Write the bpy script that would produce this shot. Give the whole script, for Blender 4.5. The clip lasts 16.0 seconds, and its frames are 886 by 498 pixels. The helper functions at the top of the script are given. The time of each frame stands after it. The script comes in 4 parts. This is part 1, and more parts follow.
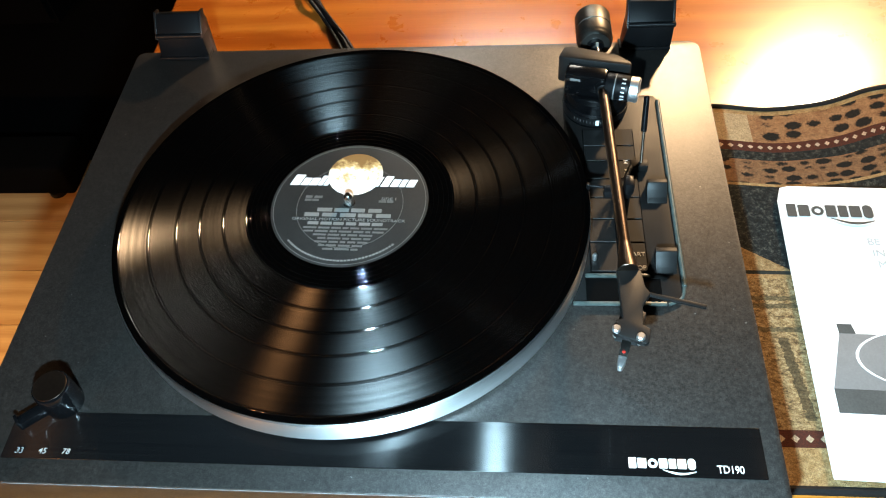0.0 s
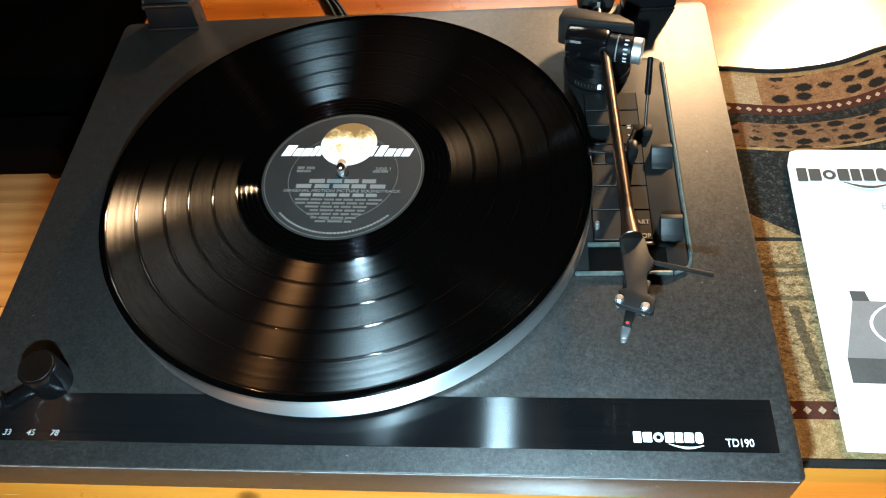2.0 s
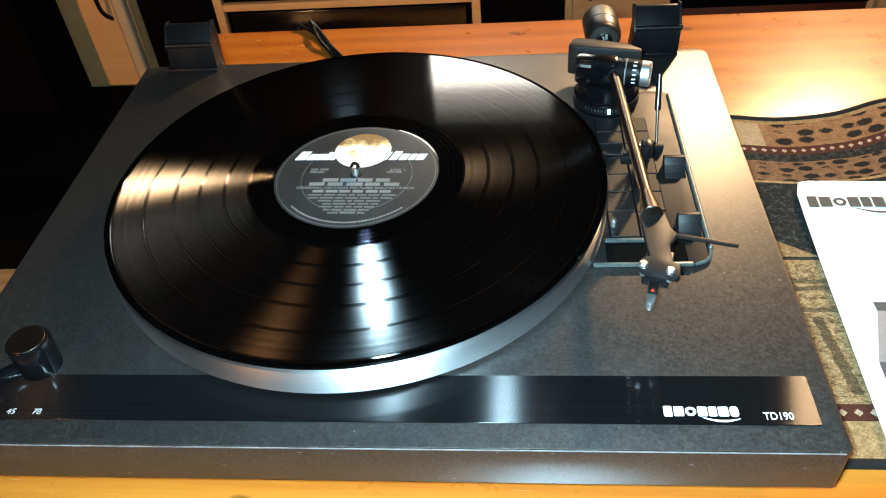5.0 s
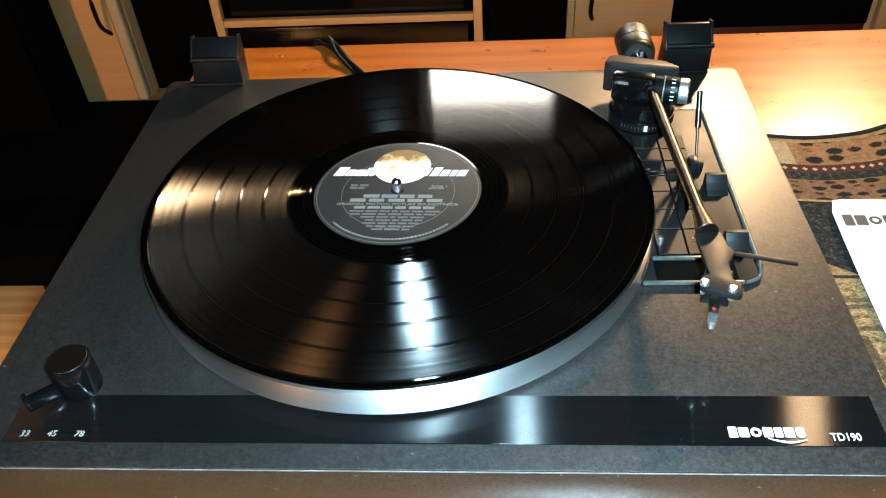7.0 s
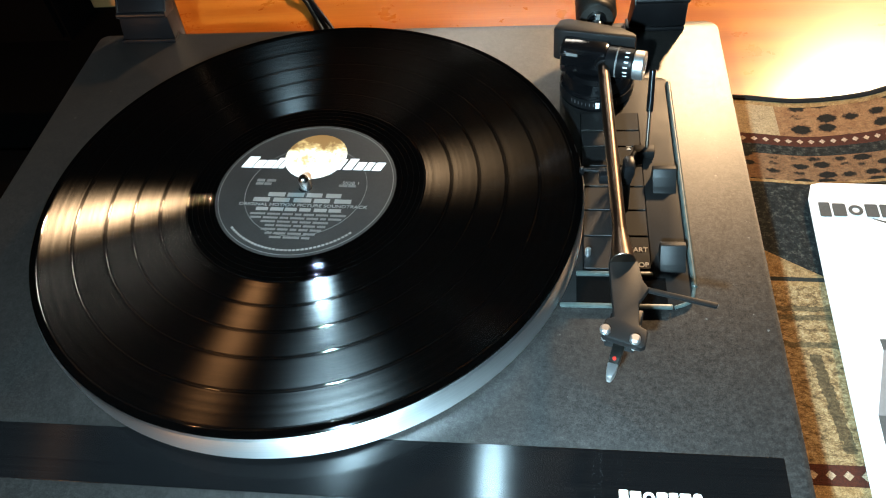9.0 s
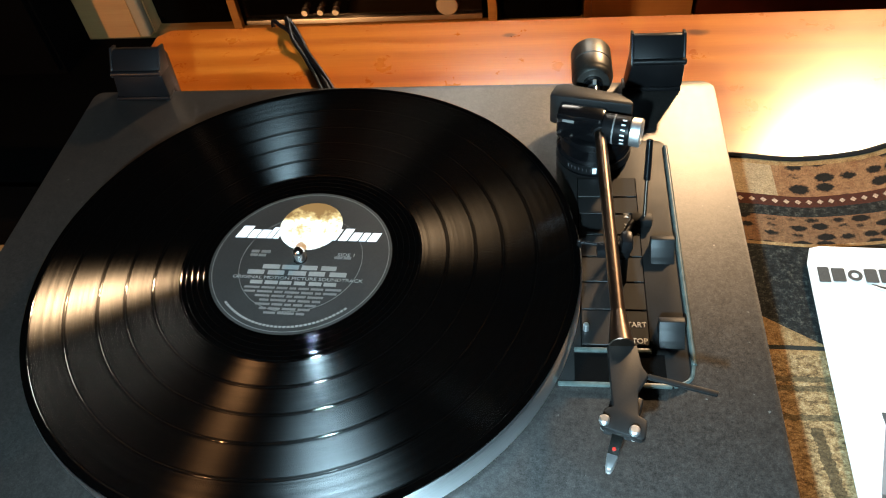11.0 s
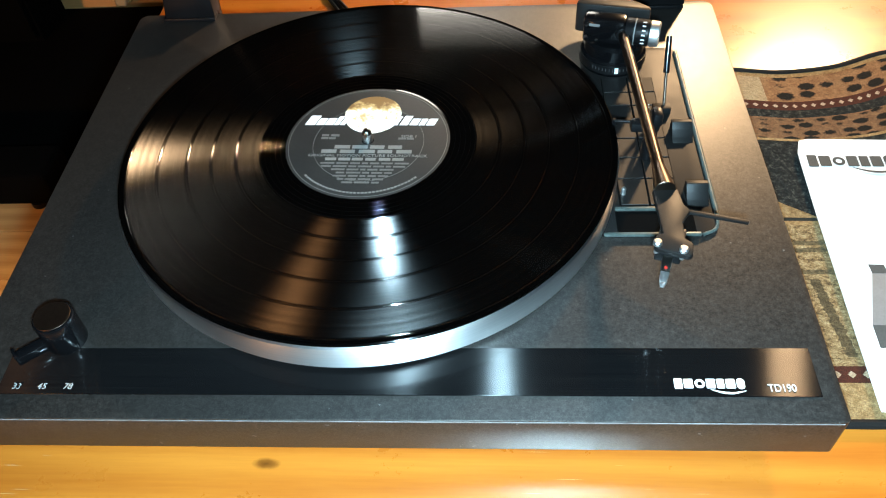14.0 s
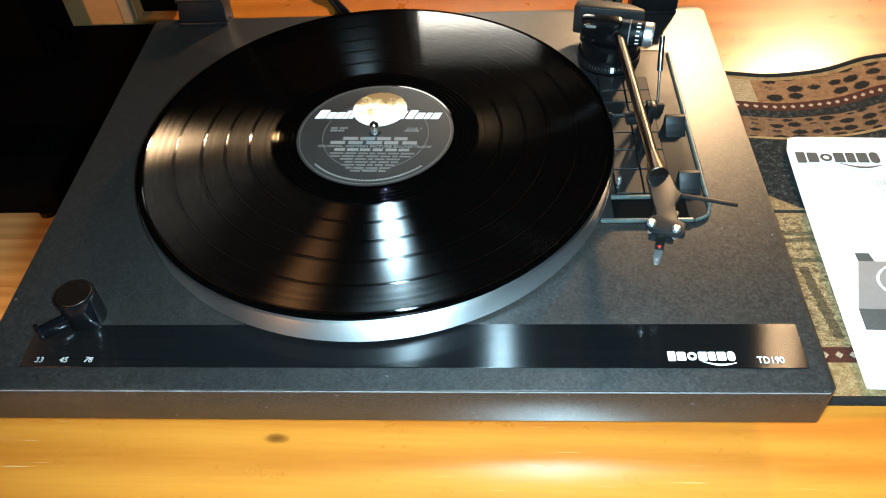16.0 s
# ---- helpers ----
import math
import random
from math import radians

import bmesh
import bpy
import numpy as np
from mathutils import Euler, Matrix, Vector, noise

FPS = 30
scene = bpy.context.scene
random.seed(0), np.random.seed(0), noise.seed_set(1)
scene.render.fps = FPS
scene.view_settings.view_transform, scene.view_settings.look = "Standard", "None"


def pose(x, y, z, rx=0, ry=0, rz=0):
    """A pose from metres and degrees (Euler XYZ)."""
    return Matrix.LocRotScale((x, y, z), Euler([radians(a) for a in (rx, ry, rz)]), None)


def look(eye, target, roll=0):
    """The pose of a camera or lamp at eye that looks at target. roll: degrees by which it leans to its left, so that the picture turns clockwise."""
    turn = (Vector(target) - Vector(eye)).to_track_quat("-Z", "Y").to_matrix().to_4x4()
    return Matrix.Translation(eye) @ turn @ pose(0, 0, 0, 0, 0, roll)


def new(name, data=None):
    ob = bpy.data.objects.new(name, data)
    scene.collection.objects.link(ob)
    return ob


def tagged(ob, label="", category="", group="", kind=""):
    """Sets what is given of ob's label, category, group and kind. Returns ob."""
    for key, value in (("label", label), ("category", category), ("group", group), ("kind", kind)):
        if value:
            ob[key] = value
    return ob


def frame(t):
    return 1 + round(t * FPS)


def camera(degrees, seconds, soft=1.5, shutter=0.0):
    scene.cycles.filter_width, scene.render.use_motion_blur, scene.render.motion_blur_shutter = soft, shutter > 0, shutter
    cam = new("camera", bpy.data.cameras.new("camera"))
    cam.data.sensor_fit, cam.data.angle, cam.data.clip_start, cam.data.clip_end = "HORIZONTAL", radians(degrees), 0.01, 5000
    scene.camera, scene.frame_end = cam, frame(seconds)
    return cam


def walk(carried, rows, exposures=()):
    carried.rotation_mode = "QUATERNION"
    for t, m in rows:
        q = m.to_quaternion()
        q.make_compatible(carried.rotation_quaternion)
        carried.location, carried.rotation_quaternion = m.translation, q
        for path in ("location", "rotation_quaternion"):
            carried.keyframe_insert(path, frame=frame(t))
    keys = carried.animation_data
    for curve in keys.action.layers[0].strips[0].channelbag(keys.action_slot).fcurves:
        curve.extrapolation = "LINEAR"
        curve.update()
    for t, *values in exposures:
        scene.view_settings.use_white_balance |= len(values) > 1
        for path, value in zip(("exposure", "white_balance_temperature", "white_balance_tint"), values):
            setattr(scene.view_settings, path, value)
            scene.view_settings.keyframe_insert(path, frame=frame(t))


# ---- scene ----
cam = camera(58.4, 16.0, soft=1.15)
PATH = [
    (0, (0.107, -0.318, 0.455), (-0.087, 0.879, -1.136), -7.2),
    (0.5, (0.11, -0.314, 0.447), (-0.086, 0.87, -1.153), -7.7),
    (1, (0.113, -0.311, 0.443), (-0.085, 0.854, -1.171), -8.3),
    (1.5, (0.11, -0.311, 0.438), (-0.093, 0.846, -1.181), -8.5),
    (2, (0.112, -0.311, 0.439), (-0.103, 0.838, -1.183), -9.2),
    (2.5, (0.115, -0.315, 0.441), (-0.11, 0.846, -1.172), -9.8),
    (3, (0.118, -0.32, 0.436), (-0.116, 0.906, -1.127), -9.4),
    (3.5, (0.117, -0.34, 0.41), (-0.134, 1.035, -1.02), -8.1),
    (3.7, (0.115, -0.35, 0.398), (-0.131, 1.032, -1.027), -7.4),
    (6, (0.081, -0.382, 0.364), (-0.081, 1.133, -0.931), -5.2),
    (6.5, (0.072, -0.381, 0.365), (-0.08, 1.131, -0.936), -4.6),
    (7, (0.06, -0.376, 0.364), (-0.081, 1.122, -0.954), -4.2),
    (7.5, (0.059, -0.365, 0.366), (-0.077, 1.1, -0.989), -3.7),
    (8, (0.071, -0.348, 0.37), (-0.067, 1.043, -1.06), -3.7),
    (8.5, (0.107, -0.314, 0.377), (-0.116, 0.996, -1.118), -6.9),
    (9, (0.134, -0.294, 0.38), (-0.14, 0.979, -1.138), -8.5),
    (9.2, (0.139, -0.287, 0.384), (-0.142, 0.978, -1.14), -8.9),
    (11.3, (0.13, -0.268, 0.398), (-0.128, 1.039, -1.094), -8.0),
    (11.5, (0.121, -0.27, 0.399), (-0.126, 1.036, -1.096), -8.0),
    (12, (0.108, -0.278, 0.397), (-0.148, 0.991, -1.127), -9.0),
    (12.5, (0.103, -0.303, 0.395), (-0.134, 0.947, -1.148), -8.7),
    (13, (0.099, -0.324, 0.392), (-0.119, 0.917, -1.161), -8.8),
    (13.5, (0.089, -0.346, 0.395), (-0.089, 0.932, -1.133), -6.7),
    (14, (0.076, -0.363, 0.397), (-0.053, 0.946, -1.109), -4.7),
    (14.5, (0.069, -0.372, 0.398), (-0.066, 0.954, -1.093), -4.8),
    (15, (0.068, -0.377, 0.398), (-0.074, 0.958, -1.085), -4.6),
    (15.5, (0.07, -0.387, 0.399), (-0.062, 0.957, -1.077), -4.7),
    (16, (0.074, -0.394, 0.397), (-0.051, 0.961, -1.068), -4.3),
]
walk(cam, [(t, look(eye, target, roll)) for t, eye, target, roll in PATH], exposures=((0.0, -0.12), (3.7, -0.12), (6.0, 0.02), (9.2, 0.02), (11.3, -0.10), (16.0, -0.12)))

# ---- world and lights ----
world = bpy.data.worlds.new("room_dark")
scene.world = world
world.use_nodes = True
world.node_tree.nodes["Background"].inputs[0].default_value = (0.10, 0.075, 0.055, 1)
world.node_tree.nodes["Background"].inputs[1].default_value = 0.0


def cone_lamp(name, place, target, watts, colour, radius, cone, soft=0.5):
    """A spot lamp that lets light out in a cone."""
    data = bpy.data.lights.new(name, "SPOT")
    data.energy, data.color, data.shadow_soft_size = watts, colour, radius
    data.spot_size, data.spot_blend = radians(cone), soft
    ob = new(name, data)
    ob.matrix_world = look(place, target)
    return ob


LAMP_SIDE = cone_lamp("side_lamp_light", (0.82, 1.38, 0.80), (0.22, 0.10, 0.0), 212.0, (1.0, 0.65, 0.35), 0.045, 80)
LAMP_ROOM = cone_lamp("room_lamp_light", (-1.85, -2.75, 0.84), (-0.40, 1.00, -0.20), 330.0, (1.0, 0.46, 0.17), 0.05, 29.5, 1.0)
LAMP_PHONE = cone_lamp("phone_lamp_light", (0.082, -0.381, 0.380), (0.08, -0.09, 0.05), 39.0, (0.52, 0.83, 1.0), 0.011, 120, 0.8)
# Added fill without a known source, brightens the floor left of the table.
FILL_FLOOR = cone_lamp("floor_fill_light", (-1.10, -0.05, 0.90), (-0.60, -0.10, -0.45), 74.0, (1.0, 0.70, 0.40), 0.05, 42, 0.7)


# ---- materials ----
class Nodes:
    """A small builder for node materials."""

    def __init__(self, name):
        self.mat = bpy.data.materials.new(name)
        self.mat.use_nodes = True
        self.tree = self.mat.node_tree
        self.bsdf = self.tree.nodes["Principled BSDF"]

    def node(self, kind, **props):
        n = self.tree.nodes.new(kind)
        for k, v in props.items():
            setattr(n, k, v)
        return n

    def link(self, a, b):
        self.tree.links.new(a, b)

    def put(self, name, value):
        socket = self.bsdf.inputs[name]
        if isinstance(value, bpy.types.NodeSocket):
            self.link(value, socket)
        else:
            socket.default_value = (*value, 1) if isinstance(value, tuple) and len(value) == 3 else value

    def coords(self, which="Object", scale=(1, 1, 1), place=(0, 0, 0)):
        m = self.node("ShaderNodeMapping")
        m.inputs["Scale"].default_value = scale
        m.inputs["Location"].default_value = place
        self.link(self.node("ShaderNodeTexCoord").outputs[which], m.inputs["Vector"])
        return m.outputs[0]

    def noise(self, vec, scale, detail=4, rough=0.55, distort=0.0):
        n = self.node("ShaderNodeTexNoise")
        n.inputs["Scale"].default_value, n.inputs["Detail"].default_value = scale, detail
        n.inputs["Roughness"].default_value, n.inputs["Distortion"].default_value = rough, distort
        self.link(vec, n.inputs["Vector"])
        return n.outputs["Fac"]

    def ramp(self, fac, stops, mode="LINEAR"):
        r = self.node("ShaderNodeValToRGB")
        r.color_ramp.interpolation = mode
        e = r.color_ramp.elements
        while len(e) < len(stops):
            e.new(0.5)
        for el, (p, c) in zip(e, stops):
            el.position = p
            el.color = (*c, 1) if isinstance(c, tuple) else (c, c, c, 1)
        self.link(fac, r.inputs[0])
        return r.outputs[0]

    def math(self, op, a, b=0.0, clamp=False):
        n = self.node("ShaderNodeMath", operation=op, use_clamp=clamp)
        for i, v in enumerate((a, b)):
            if isinstance(v, bpy.types.NodeSocket):
                self.link(v, n.inputs[i])
            else:
                n.inputs[i].default_value = v
        return n.outputs[0]

    def mix(self, fac, a, b, blend="MIX"):
        n = self.node("ShaderNodeMix", data_type="RGBA", blend_type=blend)
        for i, v in ((0, fac), (6, a), (7, b)):
            if isinstance(v, bpy.types.NodeSocket):
                self.link(v, n.inputs[i])
            else:
                n.inputs[i].default_value = (*v, 1) if isinstance(v, tuple) else v
        return n.outputs[2]

    def bump(self, height, strength=0.3, distance=0.001):
        n = self.node("ShaderNodeBump")
        n.inputs["Strength"].default_value, n.inputs["Distance"].default_value = strength, distance
        self.link(height, n.inputs["Height"])
        self.put("Normal", n.outputs[0])
        return n


def plain(name, colour, rough=0.5, metal=0.0, grain=200.0, vary=0.25, relief=0.15, spec=0.5):
    """A surface of one colour with fine grain and slow wear."""
    g = Nodes(name)
    v = g.coords()
    fine, slow = g.noise(v, grain, 3), g.noise(v, grain * 0.06, 4)
    both = g.math("ADD", g.math("MULTIPLY", fine, 0.5), g.math("MULTIPLY", slow, 0.5))
    lo = tuple(c * (1 - vary) for c in colour)
    hi = tuple(min(1, c * (1 + vary)) for c in colour)
    g.put("Base Color", g.ramp(both, [(0.3, lo), (0.7, hi)]))
    g.put("Roughness", g.math("ADD", g.math("MULTIPLY", slow, 0.2), rough - 0.1))
    g.put("Metallic", metal)
    g.put("Specular IOR Level", spec)
    if relief:
        g.bump(fine, relief, 0.0004)
    return g.mat


def pine(name, dark, light, gloss, knots=(), stretch=(1.2, 14, 14), coat=0.0):
    g = Nodes(name)
    v = g.coords("Object", stretch)
    broad = g.noise(v, 2.2, 5, 0.6, 0.6)
    fine = g.noise(g.coords("Object", (6, 130, 130)), 3.0, 5, 0.65)
    rings = g.node("ShaderNodeTexWave", wave_type="BANDS", bands_direction="Y")
    rings.inputs["Scale"].default_value, rings.inputs["Distortion"].default_value = 1.3, 5.0
    rings.inputs["Detail"].default_value, rings.inputs["Detail Scale"].default_value = 3, 1.2
    g.link(g.coords("Object", (1.3, 9, 9)), rings.inputs["Vector"])
    tone = g.math("ADD", g.math("MULTIPLY", broad, 0.36), g.math("ADD", g.math("MULTIPLY", fine, 0.40), g.math("MULTIPLY", rings.outputs["Fac"], 0.26)))
    mid = tuple((a + b) / 2 for a, b in zip(dark, light))
    col = g.ramp(tone, [(0.30, dark), (0.5, mid), (0.70, light)])
    for x, y, size in knots:
        m = g.node("ShaderNodeMapping")
        m.inputs["Location"].default_value = (-x, -y * 2.2, 0)
        m.inputs["Scale"].default_value = (1, 2.2, 0)
        g.link(g.node("ShaderNodeTexCoord").outputs["Object"], m.inputs["Vector"])
        ln = g.node("ShaderNodeVectorMath", operation="LENGTH")
        g.link(m.outputs[0], ln.inputs[0])
        wob = g.math("ADD", ln.outputs["Value"], g.math("MULTIPLY", g.math("SUBTRACT", g.noise(g.coords(), 90, 3), 0.5), size * 1.2))
        col = g.mix(g.ramp(wob, [(size * 0.55, 0.9), (size * 1.15, 0.0)]), col, tuple(c * 0.25 for c in dark))
    if knots:
        for turn, seed in ((0.5, 0.0), (-0.7, 7.0), (0.1, 3.0)):
            m = g.node("ShaderNodeMapping")
            m.inputs["Rotation"].default_value = (0, 0, turn)
            m.inputs["Scale"].default_value = (22, 900, 1)
            m.inputs["Location"].default_value = (seed, seed, seed)
            g.link(g.node("ShaderNodeTexCoord").outputs["Object"], m.inputs["Vector"])
            lines = g.noise(m.outputs[0], 1.0, 1, 0.4)
            where = g.noise(g.coords("Object", (1, 1, 1), (seed, 0, 0)), 14, 2, 0.5)
            hit = g.math("MULTIPLY", g.ramp(lines, [(0.735, 0.0), (0.775, 1.0)]), g.ramp(where, [(0.56, 0.0), (0.64, 0.6)]))
            col = g.mix(hit, col, (0.80, 0.55, 0.28))
    g.put("Base Color", col)
    scuff = g.noise(g.coords("Object", (30, 30, 30)), 1.0, 6, 0.7)
    g.put("Roughness", g.math("ADD", gloss, g.math("MULTIPLY", scuff, 0.14)))
    g.put("Coat Weight", coat)
    g.put("Coat Roughness", 0.21)
    g.put("Coat IOR", 1.85)
    g.bump(fine, 0.08, 0.0005)
    return g.mat


WALL_SHINE, WIDE_SHINE = 0.024, 0.010


def vinyl_grooved():
    """Black vinyl: both groove walls lean 44 degrees along the radius; loud passages spread their shine."""
    g = Nodes("grooved_vinyl")
    flat = g.coords("Object", (1, 1, 0))
    ln = g.node("ShaderNodeVectorMath", operation="LENGTH")
    g.link(flat, ln.inputs[0])
    r = ln.outputs["Value"]
    cut = g.math("MULTIPLY", g.math("GREATER_THAN", r, 0.0660), g.math("LESS_THAN", r, 0.1452))
    out = g.node("ShaderNodeVectorMath", operation="NORMALIZE")
    g.link(flat, out.inputs[0])
    geo = g.node("ShaderNodeNewGeometry")

    def ring(scale, detail):
        c = g.node("ShaderNodeCombineXYZ")
        g.link(g.math("MULTIPLY", r, scale), c.inputs[0])
        return g.noise(c.outputs[0], 1.0, detail, 0.75)

    def leaning(tilt):
        lean = g.node("ShaderNodeVectorMath", operation="SCALE")
        g.link(out.outputs[0], lean.inputs[0])
        if isinstance(tilt, float):
            lean.inputs["Scale"].default_value = tilt
        else:
            g.link(tilt, lean.inputs["Scale"])
        add = g.node("ShaderNodeVectorMath", operation="ADD")
        g.link(geo.outputs["Normal"], add.inputs[0])
        g.link(lean.outputs[0], add.inputs[1])
        norm = g.node("ShaderNodeVectorMath", operation="NORMALIZE")
        g.link(add.outputs[0], norm.inputs[0])
        return norm.outputs[0]

    def shine(tilt, amount, rough):
        n = g.node("ShaderNodeBsdfAnisotropic", distribution="BECKMANN")
        c = g.node("ShaderNodeCombineColor")
        for i in range(3):
            g.link(amount, c.inputs[i])
        g.link(c.outputs[0], n.inputs["Color"])
        g.link(leaning(tilt), n.inputs["Normal"])
        if isinstance(rough, float):
            n.inputs["Roughness"].default_value = rough
        else:
            g.link(rough, n.inputs["Roughness"])
        return n.outputs[0]

    # smooth hollows between the tracks and in the run-out
    hollow, sweep, quiet = None, None, None
    for place, half in ((0.0530, 0.00016), (0.0562, 0.00016), (0.0594, 0.00016), (0.0625, 0.00016), (0.0652, 0.0004), (0.0800, 0.00045), (0.0949, 0.00045), (0.1094, 0.00045), (0.1269, 0.00045), (0.1456, 0.0005)):
        d = g.math("MULTIPLY", g.math("SUBTRACT", r, place), 1 / half)
        inside = g.math("LESS_THAN", g.math("ABSOLUTE", d), 1.0)
        lean = g.math("MULTIPLY", inside, g.math("ADD", g.math("MULTIPLY", g.math("SIGN", d), 0.72), g.math("MULTIPLY", d, 0.50)))
        near = g.math("LESS_THAN", g.math("ABSOLUTE", d), 2.4)
        quiet = near if quiet is None else g.math("MAXIMUM", quiet, near)
        hollow = inside if hollow is None else g.math("ADD", hollow, inside)
        sweep = lean if sweep is None else g.math("ADD", sweep, lean)
    grooved = g.math("MULTIPLY", cut, g.math("SUBTRACT", 1.0, g.math("MULTIPLY", quiet, 0.8), True))
    loud = g.ramp(g.math("ADD", g.math("MULTIPLY", ring(2600.0, 3), 0.55), g.math("MULTIPLY", ring(420.0, 3), 0.45)), [(0.36, 0.12), (0.62, 1.0)])
    steep = g.math("MULTIPLY", grooved, g.math("MULTIPLY", loud, WALL_SHINE))
    wide = g.math("MULTIPLY", grooved, g.math("MULTIPLY", loud, WIDE_SHINE))
    outer = g.math("MULTIPLY", grooved, g.math("MULTIPLY", loud, 0.070))
    inner = g.math("MULTIPLY", grooved, g.math("MULTIPLY", loud, 0.0035))
    gloss = g.math("ADD", 0.17, g.math("MULTIPLY", ring(900.0, 3), 0.12))
    dust = g.noise(g.coords(), 900, 2, 0.8)
    g.put("Base Color", g.ramp(dust, [(0.5, (0.0003, 0.0003, 0.0003)), (0.8, (0.0022, 0.0020, 0.0020))]))
    g.put("Roughness", 0.06)
    g.put("Specular IOR Level", 0.7)
    last = g.bsdf.outputs[0]
    for lobe in (shine(1.01, steep, gloss), shine(-1.01, steep, gloss), shine(0.63, wide, 0.32), shine(-0.63, wide, 0.32), shine(1.36, outer, 0.27), shine(-1.30, inner, 0.26), shine(sweep, g.math("MULTIPLY", hollow, 0.15), 0.13)):
        both = g.node("ShaderNodeAddShader")
        g.link(last, both.inputs[0])
        g.link(lobe, both.inputs[1])
        last = both.outputs[0]
    done = [n for n in g.mat.node_tree.nodes if n.type == "OUTPUT_MATERIAL"][0]
    g.link(last, done.inputs["Surface"])
    return g.mat


def brushed_strip():
    """Dark metal brushed along x: its gloss is drawn out across the scratches."""
    g = Nodes("brushed_black_metal")
    lines = g.noise(g.coords("Object", (5, 2400, 1)), 1.0, 3, 0.7)
    smear = g.noise(g.coords("Object", (40, 70, 1)), 1.0, 4, 0.6)
    g.put("Base Color", g.ramp(lines, [(0.3, (0.002, 0.002, 0.0025)), (0.7, (0.005, 0.005, 0.005))]))
    g.put("Roughness", 0.10)
    g.put("Specular IOR Level", 0.10)
    gloss = g.node("ShaderNodeBsdfAnisotropic")
    g.link(g.ramp(lines, [(0.3, (0.017, 0.017, 0.017)), (0.7, (0.028, 0.028, 0.028))]), gloss.inputs["Color"])
    g.link(g.math("ADD", 0.20, g.math("MULTIPLY", smear, 0.06)), gloss.inputs["Roughness"])
    gloss.inputs["Anisotropy"].default_value = 0.86
    along = g.node("ShaderNodeCombineXYZ")
    along.inputs[0].default_value = 1.0
    g.link(along.outputs[0], gloss.inputs["Tangent"])
    both = g.node("ShaderNodeAddShader")
    g.link(g.bsdf.outputs[0], both.inputs[0])
    g.link(gloss.outputs[0], both.inputs[1])
    done = [n for n in g.tree.nodes if n.type == "OUTPUT_MATERIAL"][0]
    g.link(both.outputs[0], done.inputs["Surface"])
    return g.mat


def spun_metal():
    g = Nodes("spun_aluminium")
    lines = g.noise(g.coords("Object", (3, 3, 1800)), 1.0, 3, 0.7)
    tan = g.node("ShaderNodeTangent", direction_type="RADIAL", axis="Z")
    g.put("Base Color", g.ramp(lines, [(0.3, (0.86, 0.87, 0.88)), (0.7, (0.96, 0.96, 0.96))]))
    g.put("Metallic", 1.0)
    g.put("Roughness", 0.46)
    g.put("Anisotropic", 0.85)
    g.put("Anisotropic Rotation", 0.25)
    g.link(tan.outputs[0], g.bsdf.inputs["Tangent"])
    return g.mat


def board_black():
    """Black laminate with a fine felt-like grain that glitters a little."""
    g = Nodes("black_grained_laminate")
    v = g.coords()
    grain, fleck, mottle, broad = g.noise(v, 1500, 3, 0.75), g.noise(v, 560, 3, 0.75), g.noise(v, 150, 4, 0.7), g.noise(v, 24, 4, 0.6)
    tone = g.math("ADD", g.math("ADD", g.math("MULTIPLY", grain, 0.40), g.math("MULTIPLY", fleck, 0.43)), g.math("ADD", g.math("MULTIPLY", mottle, 0.12), g.math("MULTIPLY", broad, 0.05)))
    speck = g.ramp(g.noise(v, 330, 1, 0.3), [(0.785, 0.0), (0.805, 0.6)])
    g.put("Base Color", g.mix(speck, g.ramp(tone, [(0.34, (0.0042, 0.0038, 0.0037)), (0.50, (0.0108, 0.0091, 0.0080)), (0.66, (0.027, 0.0235, 0.0205))]), (0.16, 0.16, 0.155)))
    g.put("Roughness", g.ramp(fleck, [(0.3, 0.37), (0.7, 0.48)]))
    g.put("Specular IOR Level", g.ramp(tone, [(0.38, 0.55), (0.62, 1.0)]))
    g.bump(tone, 0.20, 0.0005)
    return g.mat


